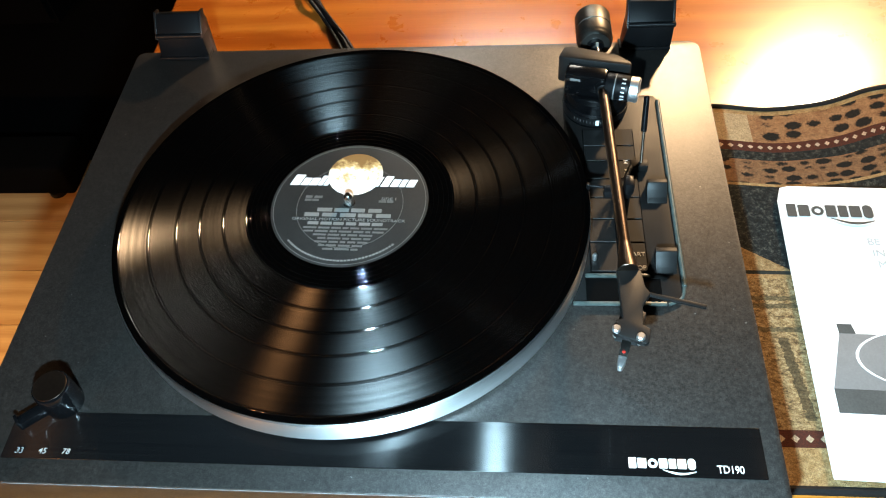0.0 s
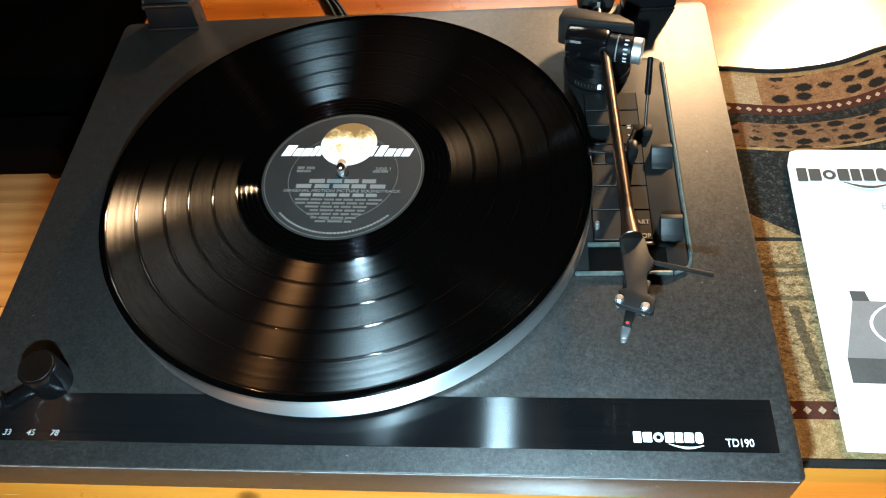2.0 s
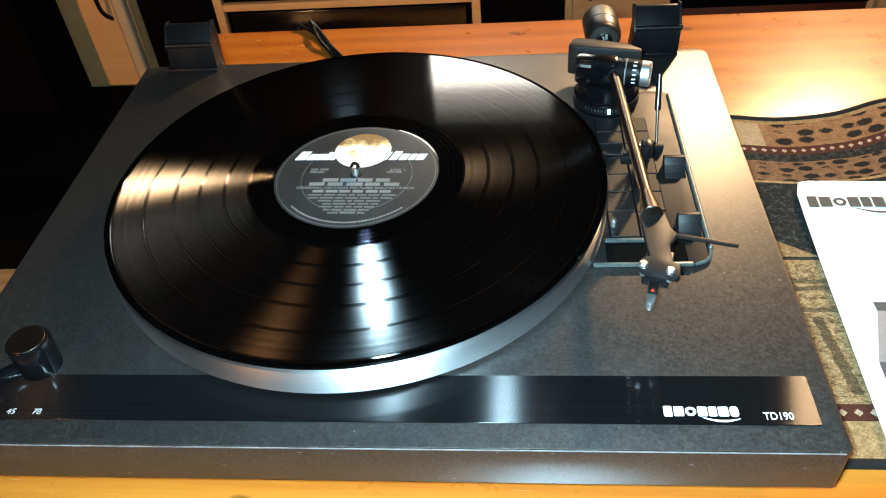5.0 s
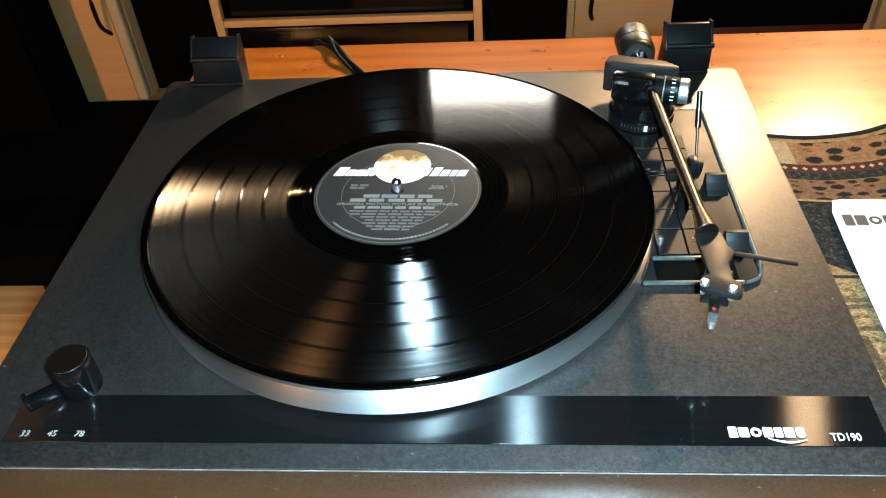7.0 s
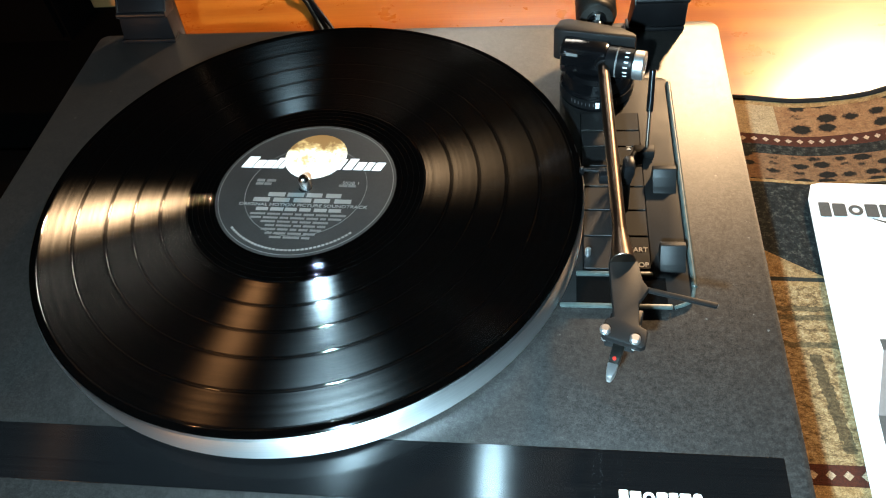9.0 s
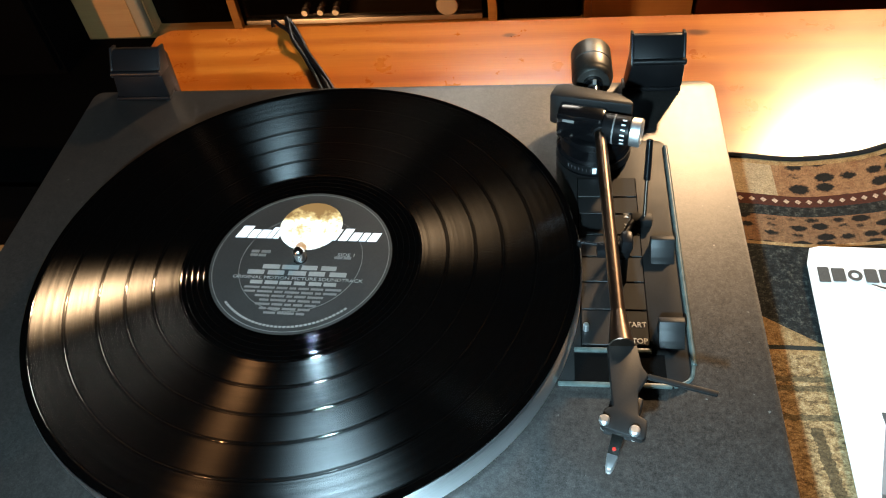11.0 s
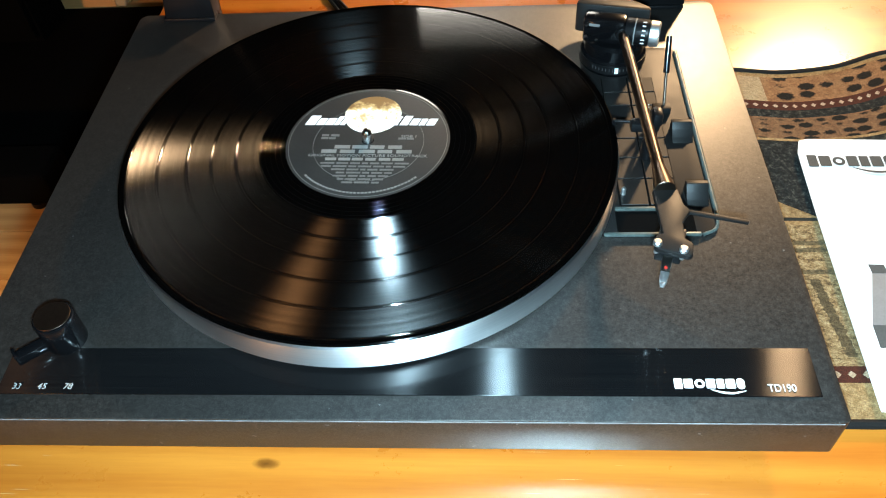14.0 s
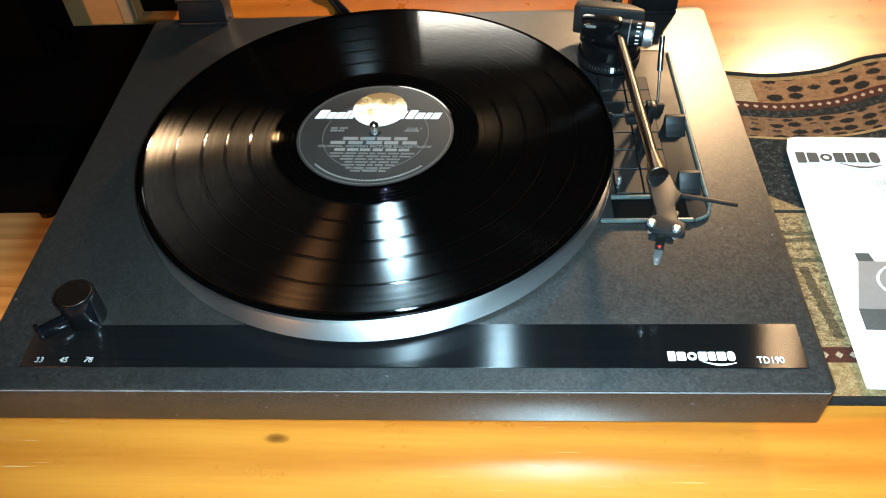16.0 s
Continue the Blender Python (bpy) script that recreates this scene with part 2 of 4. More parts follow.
def woven_rug():
    """Bands across the depth: spotted, beaded, leafy and striped weave. u runs along the width in metres, v along the depth."""
    g = Nodes("woven_rug")
    uv = g.node("ShaderNodeUVMap").outputs[0]
    sep = g.node("ShaderNodeSeparateXYZ")
    g.link(uv, sep.inputs[0])
    u, v = sep.outputs[0], sep.outputs[1]

    def field(scale, sx=1.0, sy=1.0, detail=4, rough=0.6):
        m = g.node("ShaderNodeMapping")
        m.inputs["Scale"].default_value = (sx, sy, 1)
        g.link(uv, m.inputs["Vector"])
        return g.noise(m.outputs[0], scale, detail, rough)

    def spots(scale, size, sx=1.0, sy=1.5):
        m = g.node("ShaderNodeMapping")
        m.inputs["Scale"].default_value = (sx, sy, 1)
        g.link(uv, m.inputs["Vector"])
        vo = g.node("ShaderNodeTexVoronoi", feature="F1")
        vo.inputs["Scale"].default_value, vo.inputs["Randomness"].default_value = scale, 0.45
        g.link(m.outputs[0], vo.inputs["Vector"])
        d = g.math("ADD", vo.outputs["Distance"], g.math("MULTIPLY", g.math("SUBTRACT", field(420), 0.5), 0.35))
        return g.ramp(d, [(size, 1.0), (size + 0.10, 0.0)])

    def beads(v0, pitch):
        du = g.math("ABSOLUTE", g.math("SUBTRACT", g.math("FRACT", g.math("MULTIPLY", u, 1 / pitch)), 0.5))
        dv = g.math("MULTIPLY", g.math("ABSOLUTE", g.math("SUBTRACT", v, v0)), 1 / pitch)
        return g.math("LESS_THAN", g.math("ADD", du, dv), 0.30)

    thread = field(1500, 1.0, 1.0, 2, 0.8)
    blotch = field(150, 1, 1, 4, 0.7)
    gold = g.ramp(blotch, [(0.3, (0.30, 0.16, 0.06)), (0.55, (0.54, 0.34, 0.15)), (0.75, (0.70, 0.50, 0.27))])
    tan = g.ramp(blotch, [(0.3, (0.29, 0.135, 0.058)), (0.7, (0.52, 0.275, 0.13))])
    dark = g.ramp(field(240, 1, 1, 5, 0.85), [(0.38, (0.005, 0.006, 0.008)), (0.52, (0.020, 0.024, 0.025)), (0.60, (0.075, 0.082, 0.070)), (0.72, (0.22, 0.21, 0.17))])
    stripes = g.ramp(field(230, 0.8, 1.3, 5, 0.85), [(0.34, (0.045, 0.034, 0.018)), (0.46, (0.31, 0.19, 0.085)), (0.54, (0.52, 0.345, 0.165)), (0.68, (0.72, 0.54, 0.31))])
    black, red = (0.010, 0.009, 0.009), (0.10, 0.026, 0.015)
    big = g.mix(spots(56, 0.33), tan, black)
    small = g.mix(spots(84, 0.36, 0.8, 1.6), g.mix(0.3, tan, dark), black)
    # the corner patch of plain gold
    big = g.mix(g.math("LESS_THAN", u, 0.028), big, g.mix(0.5, gold, (0.72, 0.56, 0.36)))

    def band(base, v0, v1, colour):
        inside = g.math("MULTIPLY", g.math("GREATER_THAN", v, v0), g.math("LESS_THAN", v, v1))
        return g.mix(inside, base, colour)

    col = gold
    col = band(col, -0.114, -0.002, stripes)
    col = band(col, -0.122, -0.111, red)
    col = g.mix(beads(-0.1165, 0.0082), col, (0.62, 0.45, 0.30))
    col = band(col, 0.004, 0.0815, dark)
    slant = g.math("LESS_THAN", g.math("ADD", v, g.math("MULTIPLY", u, 0.62)), 0.026)
    col = g.mix(g.math("MULTIPLY", slant, g.math("GREATER_THAN", v, 0.004)), col, g.mix(0.15, gold, dark))
    col = band(col, 0.0015, 0.0045, (0.03, 0.035, 0.032))
    col = band(col, 0.084, 0.118, small)
    col = band(col, 0.108, 0.117, dark)
    col = band(col, 0.117, 0.127, red)
    col = g.mix(beads(0.122, 0.0072), col, (0.72, 0.50, 0.36))
    col = band(col, 0.127, 0.157, big)
    # a dark figure in the striped field
    bar = g.math("MULTIPLY", g.math("LESS_THAN", g.math("ABSOLUTE", g.math("SUBTRACT", g.math("ADD", u, g.math("MULTIPLY", v, 0.12)), 0.012)), g.math("MULTIPLY", field(260), 0.006)), g.math("MULTIPLY", g.math("LESS_THAN", v, -0.048), g.math("GREATER_THAN", v, -0.105)))
    col = g.mix(g.math("MULTIPLY", bar, 0.75), col, (0.05, 0.04, 0.022))
    for v0 in (-0.024, -0.042, -0.018):
        line = g.math("LESS_THAN", g.math("ABSOLUTE", g.math("SUBTRACT", v, v0)), g.math("MULTIPLY", field(300), 0.0035))
        col = g.mix(g.math("MULTIPLY", line, 0.65), col, (0.06, 0.06, 0.035))
    col = g.mix(g.ramp(thread, [(0.35, 0.45), (0.6, 0.0)]), col, (0.02, 0.016, 0.012))
    col = g.mix(g.ramp(field(620, 1.0, 1.0, 3, 0.9), [(0.42, 0.38), (0.55, 0.0)]), col, (0.015, 0.013, 0.010))
    g.put("Base Color", col)
    g.put("Roughness", 0.95)
    g.put("Specular IOR Level", 0.15)
    g.bump(thread, 0.9, 0.0015)
    return g.mat


def glow(name, colour, strength):
    g = Nodes(name)
    g.put("Base Color", (0.01, 0.01, 0.01))
    g.put("Emission Color", colour)
    g.put("Emission Strength", strength)
    return g.mat


def panel_glow():
    """Glow of the added panel, bright low on its left and dark elsewhere."""
    g = Nodes("panel_glow")
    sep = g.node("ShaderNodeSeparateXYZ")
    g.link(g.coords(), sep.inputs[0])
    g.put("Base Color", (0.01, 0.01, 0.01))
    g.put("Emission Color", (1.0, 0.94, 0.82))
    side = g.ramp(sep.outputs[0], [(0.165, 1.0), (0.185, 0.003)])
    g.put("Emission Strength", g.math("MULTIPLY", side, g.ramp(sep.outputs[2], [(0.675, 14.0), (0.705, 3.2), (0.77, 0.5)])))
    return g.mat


M_BOARD = board_black()
M_STRIP = brushed_strip()
M_VINYL = vinyl_grooved()
M_ALU = spun_metal()
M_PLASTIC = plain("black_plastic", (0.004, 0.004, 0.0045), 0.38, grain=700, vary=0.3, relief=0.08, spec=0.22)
M_SATIN = plain("satin_black_plastic", (0.006, 0.0058, 0.0058), 0.50, grain=900, vary=0.3, relief=0.06, spec=0.24)
M_GLOSS = plain("gloss_black_plastic", (0.003, 0.003, 0.0035), 0.16, grain=300, vary=0.3, relief=0.03)
M_TUBE = plain("dark_chrome", (0.082, 0.060, 0.047), 0.36, 1.0, grain=300, vary=0.15, relief=0.02)
M_STEEL = plain("polished_steel", (0.72, 0.72, 0.72), 0.16, 1.0, grain=400, vary=0.1, relief=0.02)
M_WEIGHT = plain("grey_anodised_metal", (0.135, 0.130, 0.120), 0.42, 1.0, grain=900, vary=0.2, relief=0.05)
M_BRIGHT = plain("bright_satin_metal", (0.88, 0.88, 0.88), 0.40, 1.0, grain=500, vary=0.08, relief=0.05)
M_WHITE = plain("white_print", (0.80, 0.80, 0.80), 0.5, grain=1500, vary=0.08, relief=0.0)
M_DULL = plain("worn_white_print", (0.30, 0.30, 0.30), 0.55, grain=1500, vary=0.25, relief=0.0)
M_FAINT = plain("grey_print", (0.085, 0.083, 0.080), 0.55, grain=1500, vary=0.25, relief=0.0)
M_PALE = plain("pale_grey_print", (0.14, 0.136, 0.13), 0.55, grain=1500, vary=0.2, relief=0.0)
M_LABEL = plain("black_label_paper", (0.018, 0.017, 0.0165), 0.45, grain=1200, vary=0.25, relief=0.1, spec=0.25)
M_INK = plain("dark_grey_ink", (0.075, 0.073, 0.070), 0.7, grain=900, vary=0.2, relief=0.0, spec=0.08)
M_FADED = plain("faded_grey_ink", (0.42, 0.42, 0.42), 0.7, grain=900, vary=0.1, relief=0.0, spec=0.1)
M_PAPER = plain("white_paper", (0.84, 0.84, 0.83), 0.42, grain=300, vary=0.03, relief=0.03)
# Paler for wear and for the bevels' highlights, both put into the colour.
M_TRAYEDGE = plain("worn_highlit_tray_edge", (0.055, 0.072, 0.068), 0.35, grain=260, vary=0.6, relief=0.1)
M_TABLE = pine("lacquered_pine", (0.43, 0.110, 0.010), (0.60, 0.198, 0.023), 0.22, ((0.097, 0.325, 0.006), (0.255, 0.322, 0.010), (0.225, 0.288, 0.006), (-0.049, -0.172, 0.0055), (0.62, 0.1, 0.010)), coat=1.0)
M_FLOOR = pine("floor_board", (0.50, 0.27, 0.09), (0.70, 0.44, 0.18), 0.30, (), (1.5, 12, 12))
M_BIRCH = pine("pale_birch_veneer", (0.52, 0.29, 0.11), (0.64, 0.39, 0.165), 0.38, (), (10, 10, 1.5))
M_POST = plain("pale_grey_lacquer", (0.42, 0.33, 0.20), 0.45, grain=90, vary=0.08, relief=0.05)
M_WALL = plain("painted_wall", (0.055, 0.042, 0.032), 0.8, grain=60, vary=0.06, relief=0.2)
M_RUG = woven_rug()
M_BIND = plain("dark_rug_binding", (0.014, 0.012, 0.011), 0.9, grain=900, vary=0.4, relief=0.6, spec=0.15)
M_MAROON = plain("dark_maroon_lacquer", (0.06, 0.009, 0.006), 0.4, grain=60, vary=0.3, relief=0.05)
M_BLACK = plain("black_cloth_and_shade", (0.0016, 0.0016, 0.0016), 1.0, grain=1200, vary=0.3, relief=0.4, spec=0.04)
M_PLUG = plain("red_plastic", (0.45, 0.03, 0.02), 0.4, grain=500, vary=0.1)


# ---- building tools ----
def part(name, bm, material, parent=None, label="", smooth=True):
    mesh = bpy.data.meshes.new(name)
    bm.normal_update()
    bm.to_mesh(mesh)
    bm.free()
    if smooth:
        mesh.shade_smooth()
        mesh.set_sharp_from_angle(angle=radians(35))
    mesh.materials.append(material)
    ob = new(name, mesh)
    if parent:
        ob.parent = parent
    if label:
        ob["label"] = label
    return ob


def thing(name, label, category, group="", kind=""):
    return tagged(new(name), label, category, group, kind)


def bevel(bm, width, segments=2):
    if width:
        bmesh.ops.bevel(bm, geom=list(bm.edges), offset=width, segments=segments, affect="EDGES", profile=0.5, clamp_overlap=True)


def box(x0, x1, y0, y1, z0, z1, edge=0.001, bm=None, turn=None, segments=2):
    b = bmesh.new()
    bmesh.ops.create_cube(b, size=1.0, matrix=Matrix.LocRotScale(((x0 + x1) / 2, (y0 + y1) / 2, (z0 + z1) / 2), None, (x1 - x0, y1 - y0, z1 - z0)))
    bevel(b, edge, segments)
    if turn:
        bmesh.ops.transform(b, matrix=turn, verts=b.verts)
    return join(bm, b)


def join(bm, b):
    if bm is None:
        return b
    tmp = bpy.data.meshes.new("tmp")
    b.to_mesh(tmp)
    b.free()
    bm.from_mesh(tmp)
    bpy.data.meshes.remove(tmp)
    return bm


def lathe(profile, place=(0, 0, 0), steps=48, m=None, bm=None):
    """Turn a profile of (radius, height) about the z axis."""
    b = bmesh.new()
    rings = []
    for r, h in profile:
        if r < 1e-6:
            rings.append([b.verts.new((0, 0, h))])
        else:
            rings.append([b.verts.new((r * math.cos(2 * math.pi * i / steps), r * math.sin(2 * math.pi * i / steps), h)) for i in range(steps)])
    for a, c in zip(rings, rings[1:]):
        for i in range(steps):
            j = (i + 1) % steps
            if len(a) == 1 and len(c) > 1:
                b.faces.new((a[0], c[j], c[i]))
            elif len(c) == 1 and len(a) > 1:
                b.faces.new((a[i], a[j], c[0]))
            elif len(a) > 1:
                b.faces.new((a[i], a[j], c[j], c[i]))
    bmesh.ops.recalc_face_normals(b, faces=b.faces)
    bmesh.ops.transform(b, matrix=Matrix.Translation(place) @ (m or Matrix()), verts=b.verts)
    return join(bm, b)


def rod(a, c, r0, r1=None, steps=20, edge=0.0004, bm=None):
    """A round bar from a to c."""
    a, c = Vector(a), Vector(c)
    r1 = r0 if r1 is None else r1
    n = (c - a).length
    e = min(edge, r0 * 0.4, r1 * 0.4)
    prof = [(0, 0), (r0 - e, 0), (r0, e), (r1, n - e), (r1 - e, n), (0, n)]
    return lathe(prof, a, steps, (c - a).to_track_quat("Z", "Y").to_matrix().to_4x4(), bm)


def pipe(points, radius, steps=8, bm=None):
    """A bent cord through points."""
    pts = [Vector(p) for p in points]
    smooth = []
    for i in range(len(pts) - 1):
        p0, p1, p2, p3 = pts[max(i - 1, 0)], pts[i], pts[i + 1], pts[min(i + 2, len(pts) - 1)]
        for k in range(6):
            s = k / 6
            smooth.append(0.5 * ((2 * p1) + (p2 - p0) * s + (2 * p0 - 5 * p1 + 4 * p2 - p3) * s * s + (3 * p1 - p0 - 3 * p2 + p3) * s ** 3))
    smooth.append(pts[-1])
    b = bmesh.new()
    rings = []
    for i, p in enumerate(smooth):
        d = (smooth[min(i + 1, len(smooth) - 1)] - smooth[max(i - 1, 0)]).normalized()
        side = d.cross(Vector((0, 0, 1)))
        side = side.normalized() if side.length > 1e-4 else Vector((1, 0, 0))
        up = side.cross(d)
        rings.append([b.verts.new(p + radius * (math.cos(2 * math.pi * k / steps) * side + math.sin(2 * math.pi * k / steps) * up)) for k in range(steps)])
    for a, c in zip(rings, rings[1:]):
        for k in range(steps):
            b.faces.new((a[k], a[(k + 1) % steps], c[(k + 1) % steps], c[k]))
    b.faces.new(rings[0][::-1])
    b.faces.new(rings[-1])
    bmesh.ops.recalc_face_normals(b, faces=b.faces)
    return join(bm, b)


def slab(outline, z0, z1, edge=0.0008, bm=None, segments=2):
    """A flat plate with the given outline of (x, y)."""
    b = bmesh.new()
    f = b.faces.new([b.verts.new((x, y, z0)) for x, y in outline])
    ext = bmesh.ops.extrude_face_region(b, geom=[f])
    bmesh.ops.translate(b, vec=(0, 0, z1 - z0), verts=[v for v in ext["geom"] if isinstance(v, bmesh.types.BMVert)])
    bmesh.ops.recalc_face_normals(b, faces=b.faces)
    bevel(b, edge, segments)
    return join(bm, b)


def rounded(x0, x1, y0, y1, r, n=6):
    """The outline of a rectangle with round corners; r may be four radii from the front left, counter-clockwise."""
    rs = r if isinstance(r, tuple) else (r,) * 4
    out = []
    for (cx, cy, a0), q in zip(((x0, y0, 180), (x1, y0, 270), (x1, y1, 0), (x0, y1, 90)), rs):
        sx, sy = (1 if cx == x0 else -1), (1 if cy == y0 else -1)
        for k in range(n + 1):
            a = radians(a0 + 90 * k / n)
            out.append((cx + sx * q + q * math.cos(a), cy + sy * q + q * math.sin(a)))
    return out


def lettering(name, text, place, height, material, parent, turn=0.0, slant=0.0, align="LEFT", thick=0.00012, stretch=1.0):
    data = bpy.data.curves.new(name, "FONT")
    data.body, data.size, data.shear, data.align_x, data.extrude = text, height / 0.72, slant, align, thick
    tmp = bpy.data.objects.new("tmp_text", data)
    mesh = bpy.data.meshes.new_from_object(tmp)
    bpy.data.objects.remove(tmp)
    mesh.name = name
    mesh.transform(Matrix.Translation(place) @ pose(0, 0, 0, 0, 0, turn) @ Matrix.Diagonal((stretch, 1, 1, 1)))
    mesh.materials.clear()
    mesh.materials.append(material)
    ob = new(name, mesh)
    ob.parent = parent
    return ob


def bar(name, x0, x1, y0, y1, z, material, parent, thick=0.00015, m=None):
    b = bmesh.new()
    bmesh.ops.create_cube(b, size=1.0, matrix=Matrix.LocRotScale(((x0 + x1) / 2, (y0 + y1) / 2, z), None, (x1 - x0, y1 - y0, thick)))
    if m:
        bmesh.ops.transform(b, matrix=m, verts=b.verts)
    return part(name, b, material, parent, smooth=False)


def swoosh(name, x0, y0, width, drop, z, weight, material, parent, m=None):
    """A flat crescent stroke under a word mark."""
    b = bmesh.new()
    n, top, low = 14, [], []
    for i in range(n + 1):
        s = i / n
        x, y = x0 + width * s, y0 - drop * math.sin(math.pi * min(1, s * 0.86 + 0.02))
        w = weight * (0.25 + 0.75 * math.sin(math.pi * s))
        top.append(b.verts.new((x, y + w / 2, z)))
        low.append(b.verts.new((x, y - w / 2, z)))
    for i in range(n):
        b.faces.new((low[i], low[i + 1], top[i + 1], top[i]))
    if m:
        bmesh.ops.transform(b, matrix=m, verts=b.verts)
    ext = bmesh.ops.extrude_face_region(b, geom=list(b.faces))
    bmesh.ops.translate(b, vec=(0, 0, 0.00015), verts=[v for v in ext["geom"] if isinstance(v, bmesh.types.BMVert)])
    bmesh.ops.recalc_face_normals(b, faces=b.faces)
    return part(name, b, material, parent, smooth=False)


def word_mark(x0, y0, width, height, z, material, parent, m=None):
    """A brand mark as plain blocks: seven upright shapes and a stroke under them."""
    widths = (0.9, 1.05, 1.15, 1.0, 0.85, 1.05, 0.9)
    gap = 0.16
    unit = width / (sum(widths) + gap * 6)
    x = x0
    for i, w in enumerate(widths):
        grow = 1.06 if i in (0, 6) else 1.0
        outline = rounded(x, x + w * unit, y0 - (grow - 1) * height, y0 + height * grow, min(w * unit, height) * (0.46 if i in (2, 6) else 0.12))
        b = slab(outline, z - 0.00008, z + 0.00008, 0)
        if i == 2:
            b.free()
            b = ring_plate(x + w * unit / 2, y0 + height / 2, w * unit * 0.50, w * unit * 0.24, z)
        if m:
            bmesh.ops.transform(b, matrix=m, verts=b.verts)
        part("mark_block", b, material, parent, smooth=False)
        x += (w + gap) * unit
    swoosh("mark_stroke", x0 + width * 0.50, y0 - height * 0.10, width * 0.50, height * 0.42, z, height * 0.20, material, parent, m)


def ring_plate(cx, cy, r1, r0, z, thick=0.00016, steps=40, squash=1.0):
    b = lathe([(r0, 0), (r1, 0), (r1, thick), (r0, thick), (r0, 0)], (0, 0, 0), steps)
    bmesh.ops.transform(b, matrix=Matrix.Translation((cx, cy, z - thick / 2)) @ Matrix.Diagonal((1, squash, 1, 1)), verts=b.verts)
    return b


# ---- the room ----
FLOOR = -0.45
floor = part("floor", box(-3.0, 3.0, -3.0, 1.62, FLOOR - 0.05, FLOOR - 0.004, 0), M_FLOOR)
tagged(floor, "pale wooden board floor", "floor", kind="structure")
for name, dims in (("wall_north", (-3.0, 3.0, 1.62, 1.72)), ("wall_south", (-3.0, 3.0, -3.1, -3.0)), ("wall_west", (-3.1, -3.0, -3.1, 1.72)), ("wall_east", (3.0, 3.1, -3.1, 1.72))):
    tagged(part(name, box(*dims, FLOOR - 0.05, 2.0, 0), M_WALL), "plain brown painted wall in dim light", "wall", kind="structure")
tagged(part("ceiling", box(-3.1, 3.1, -3.1, 1.72, 2.0, 2.1, 0), M_WALL), "plain brown painted ceiling in dim light", "ceiling", kind="structure")

# ---- the table ----
TX0, TX1, TY0, TY1 = -0.234, 0.98, -0.36, 0.351
table = thing("coffee_table", "orange lacquered pine coffee table with scratched top", "table")
part("tabletop", slab([(TX0, TY0), (TX1, TY0), (TX1, TY1), (TX0 + 0.012, TY1), (TX0, TY1 - 0.012)], -0.032, 0.0, 0.004, segments=3), M_TABLE, table)
for x in (TX0 + 0.03, TX1 - 0.09):
    for y in (TY0 + 0.03, TY1 - 0.09):
        part("leg", box(x, x + 0.06, y, y + 0.06, FLOOR, -0.0325, 0.004), M_TABLE, table)
for y in (TY0 + 0.05, TY1 - 0.07):
    part("apron", box(TX0 + 0.091, TX1 - 0.091, y, y + 0.02, -0.12, -0.033, 0.002), M_TABLE, table)

# ---- the turntable ----
PX0, PX1, PY0, PY1, PZ = -0.2010, 0.2408, -0.177, 0.179, 0.058
deck = thing("turntable", "black record turntable with silver platter on a pine table", "turntable")
part("plinth", slab(rounded(PX0, PX1, PY0, PY1, (0.003, 0.003, 0.009, 0.007)), 0.0290, PZ, 0.0012), M_BOARD, deck)
# Thin pale strip: the highlight of the front edge, put in as colour.
part("edge_line", box(PX0 + 0.003, PX1 - 0.003, PY0 - 0.0003, PY0 + 0.0008, PZ - 0.0016, PZ - 0.0010, 0), plain("pale_edge_highlight", (0.16, 0.165, 0.17), 0.4, grain=120, vary=0.6), deck)
part("base_tub", slab(rounded(PX0 + 0.03, PX1 - 0.03, PY0 + 0.045, PY1 - 0.02, 0.02), 0.013, 0.0285, 0.002), M_PLASTIC, deck)
for x in (PX0 + 0.06, PX1 - 0.06):
    for y in (PY0 + 0.08, PY1 - 0.05):
        part("foot", lathe([(0, 0), (0.021, 0), (0.023, 0.003), (0.02, 0.0125), (0, 0.0125)], (x, y, 0)), M_PLASTIC, deck)
strip = part("control_strip", slab(rounded(-0.177, 0.231, -0.1635, -0.136, 0.0006), PZ - 0.001, PZ + 0.0006, 0.0002, segments=1), M_STRIP, deck, "glossy brushed black metal strip")
for x, text in ((-0.1675, "33"), (-0.1540, "45"), (-0.1405, "78")):
    lettering("speed_number", text, (x, -0.1608, PZ + 0.0008), 0.0034, M_DULL, strip, align="CENTER", slant=0.12)
word_mark(0.1625, -0.1592, 0.0335, 0.0052, PZ + 0.0008, M_WHITE, strip)
lettering("model_number", "TD190", (0.2065, -0.1608, PZ + 0.0008), 0.0041, M_WHITE, strip, stretch=0.82)

# platter, mat and spindle
part("platter", lathe([(0, 0.0605), (0.1480, 0.0605), (0.1500, 0.0620), (0.1503, 0.0755), (0.1495, 0.0768), (0.147, 0.0772), (0, 0.0772)], steps=160), M_ALU, deck, "spun aluminium platter rim")
part("sub_platter", lathe([(0, 0.0582), (0.06, 0.0582), (0.06, 0.0603), (0, 0.0603)], steps=48), M_PLASTIC, deck)
part("platter_mat", lathe([(0, 0.0773), (0.1460, 0.0773), (0.1462, 0.0781), (0, 0.0782)], steps=120), M_PLASTIC, deck)
part("spindle", lathe([(0, 0.0783), (0.0034, 0.0783), (0.0034, 0.0850), (0.0030, 0.0872), (0.0017, 0.0885), (0, 0.0888)], steps=24), M_STEEL, deck)
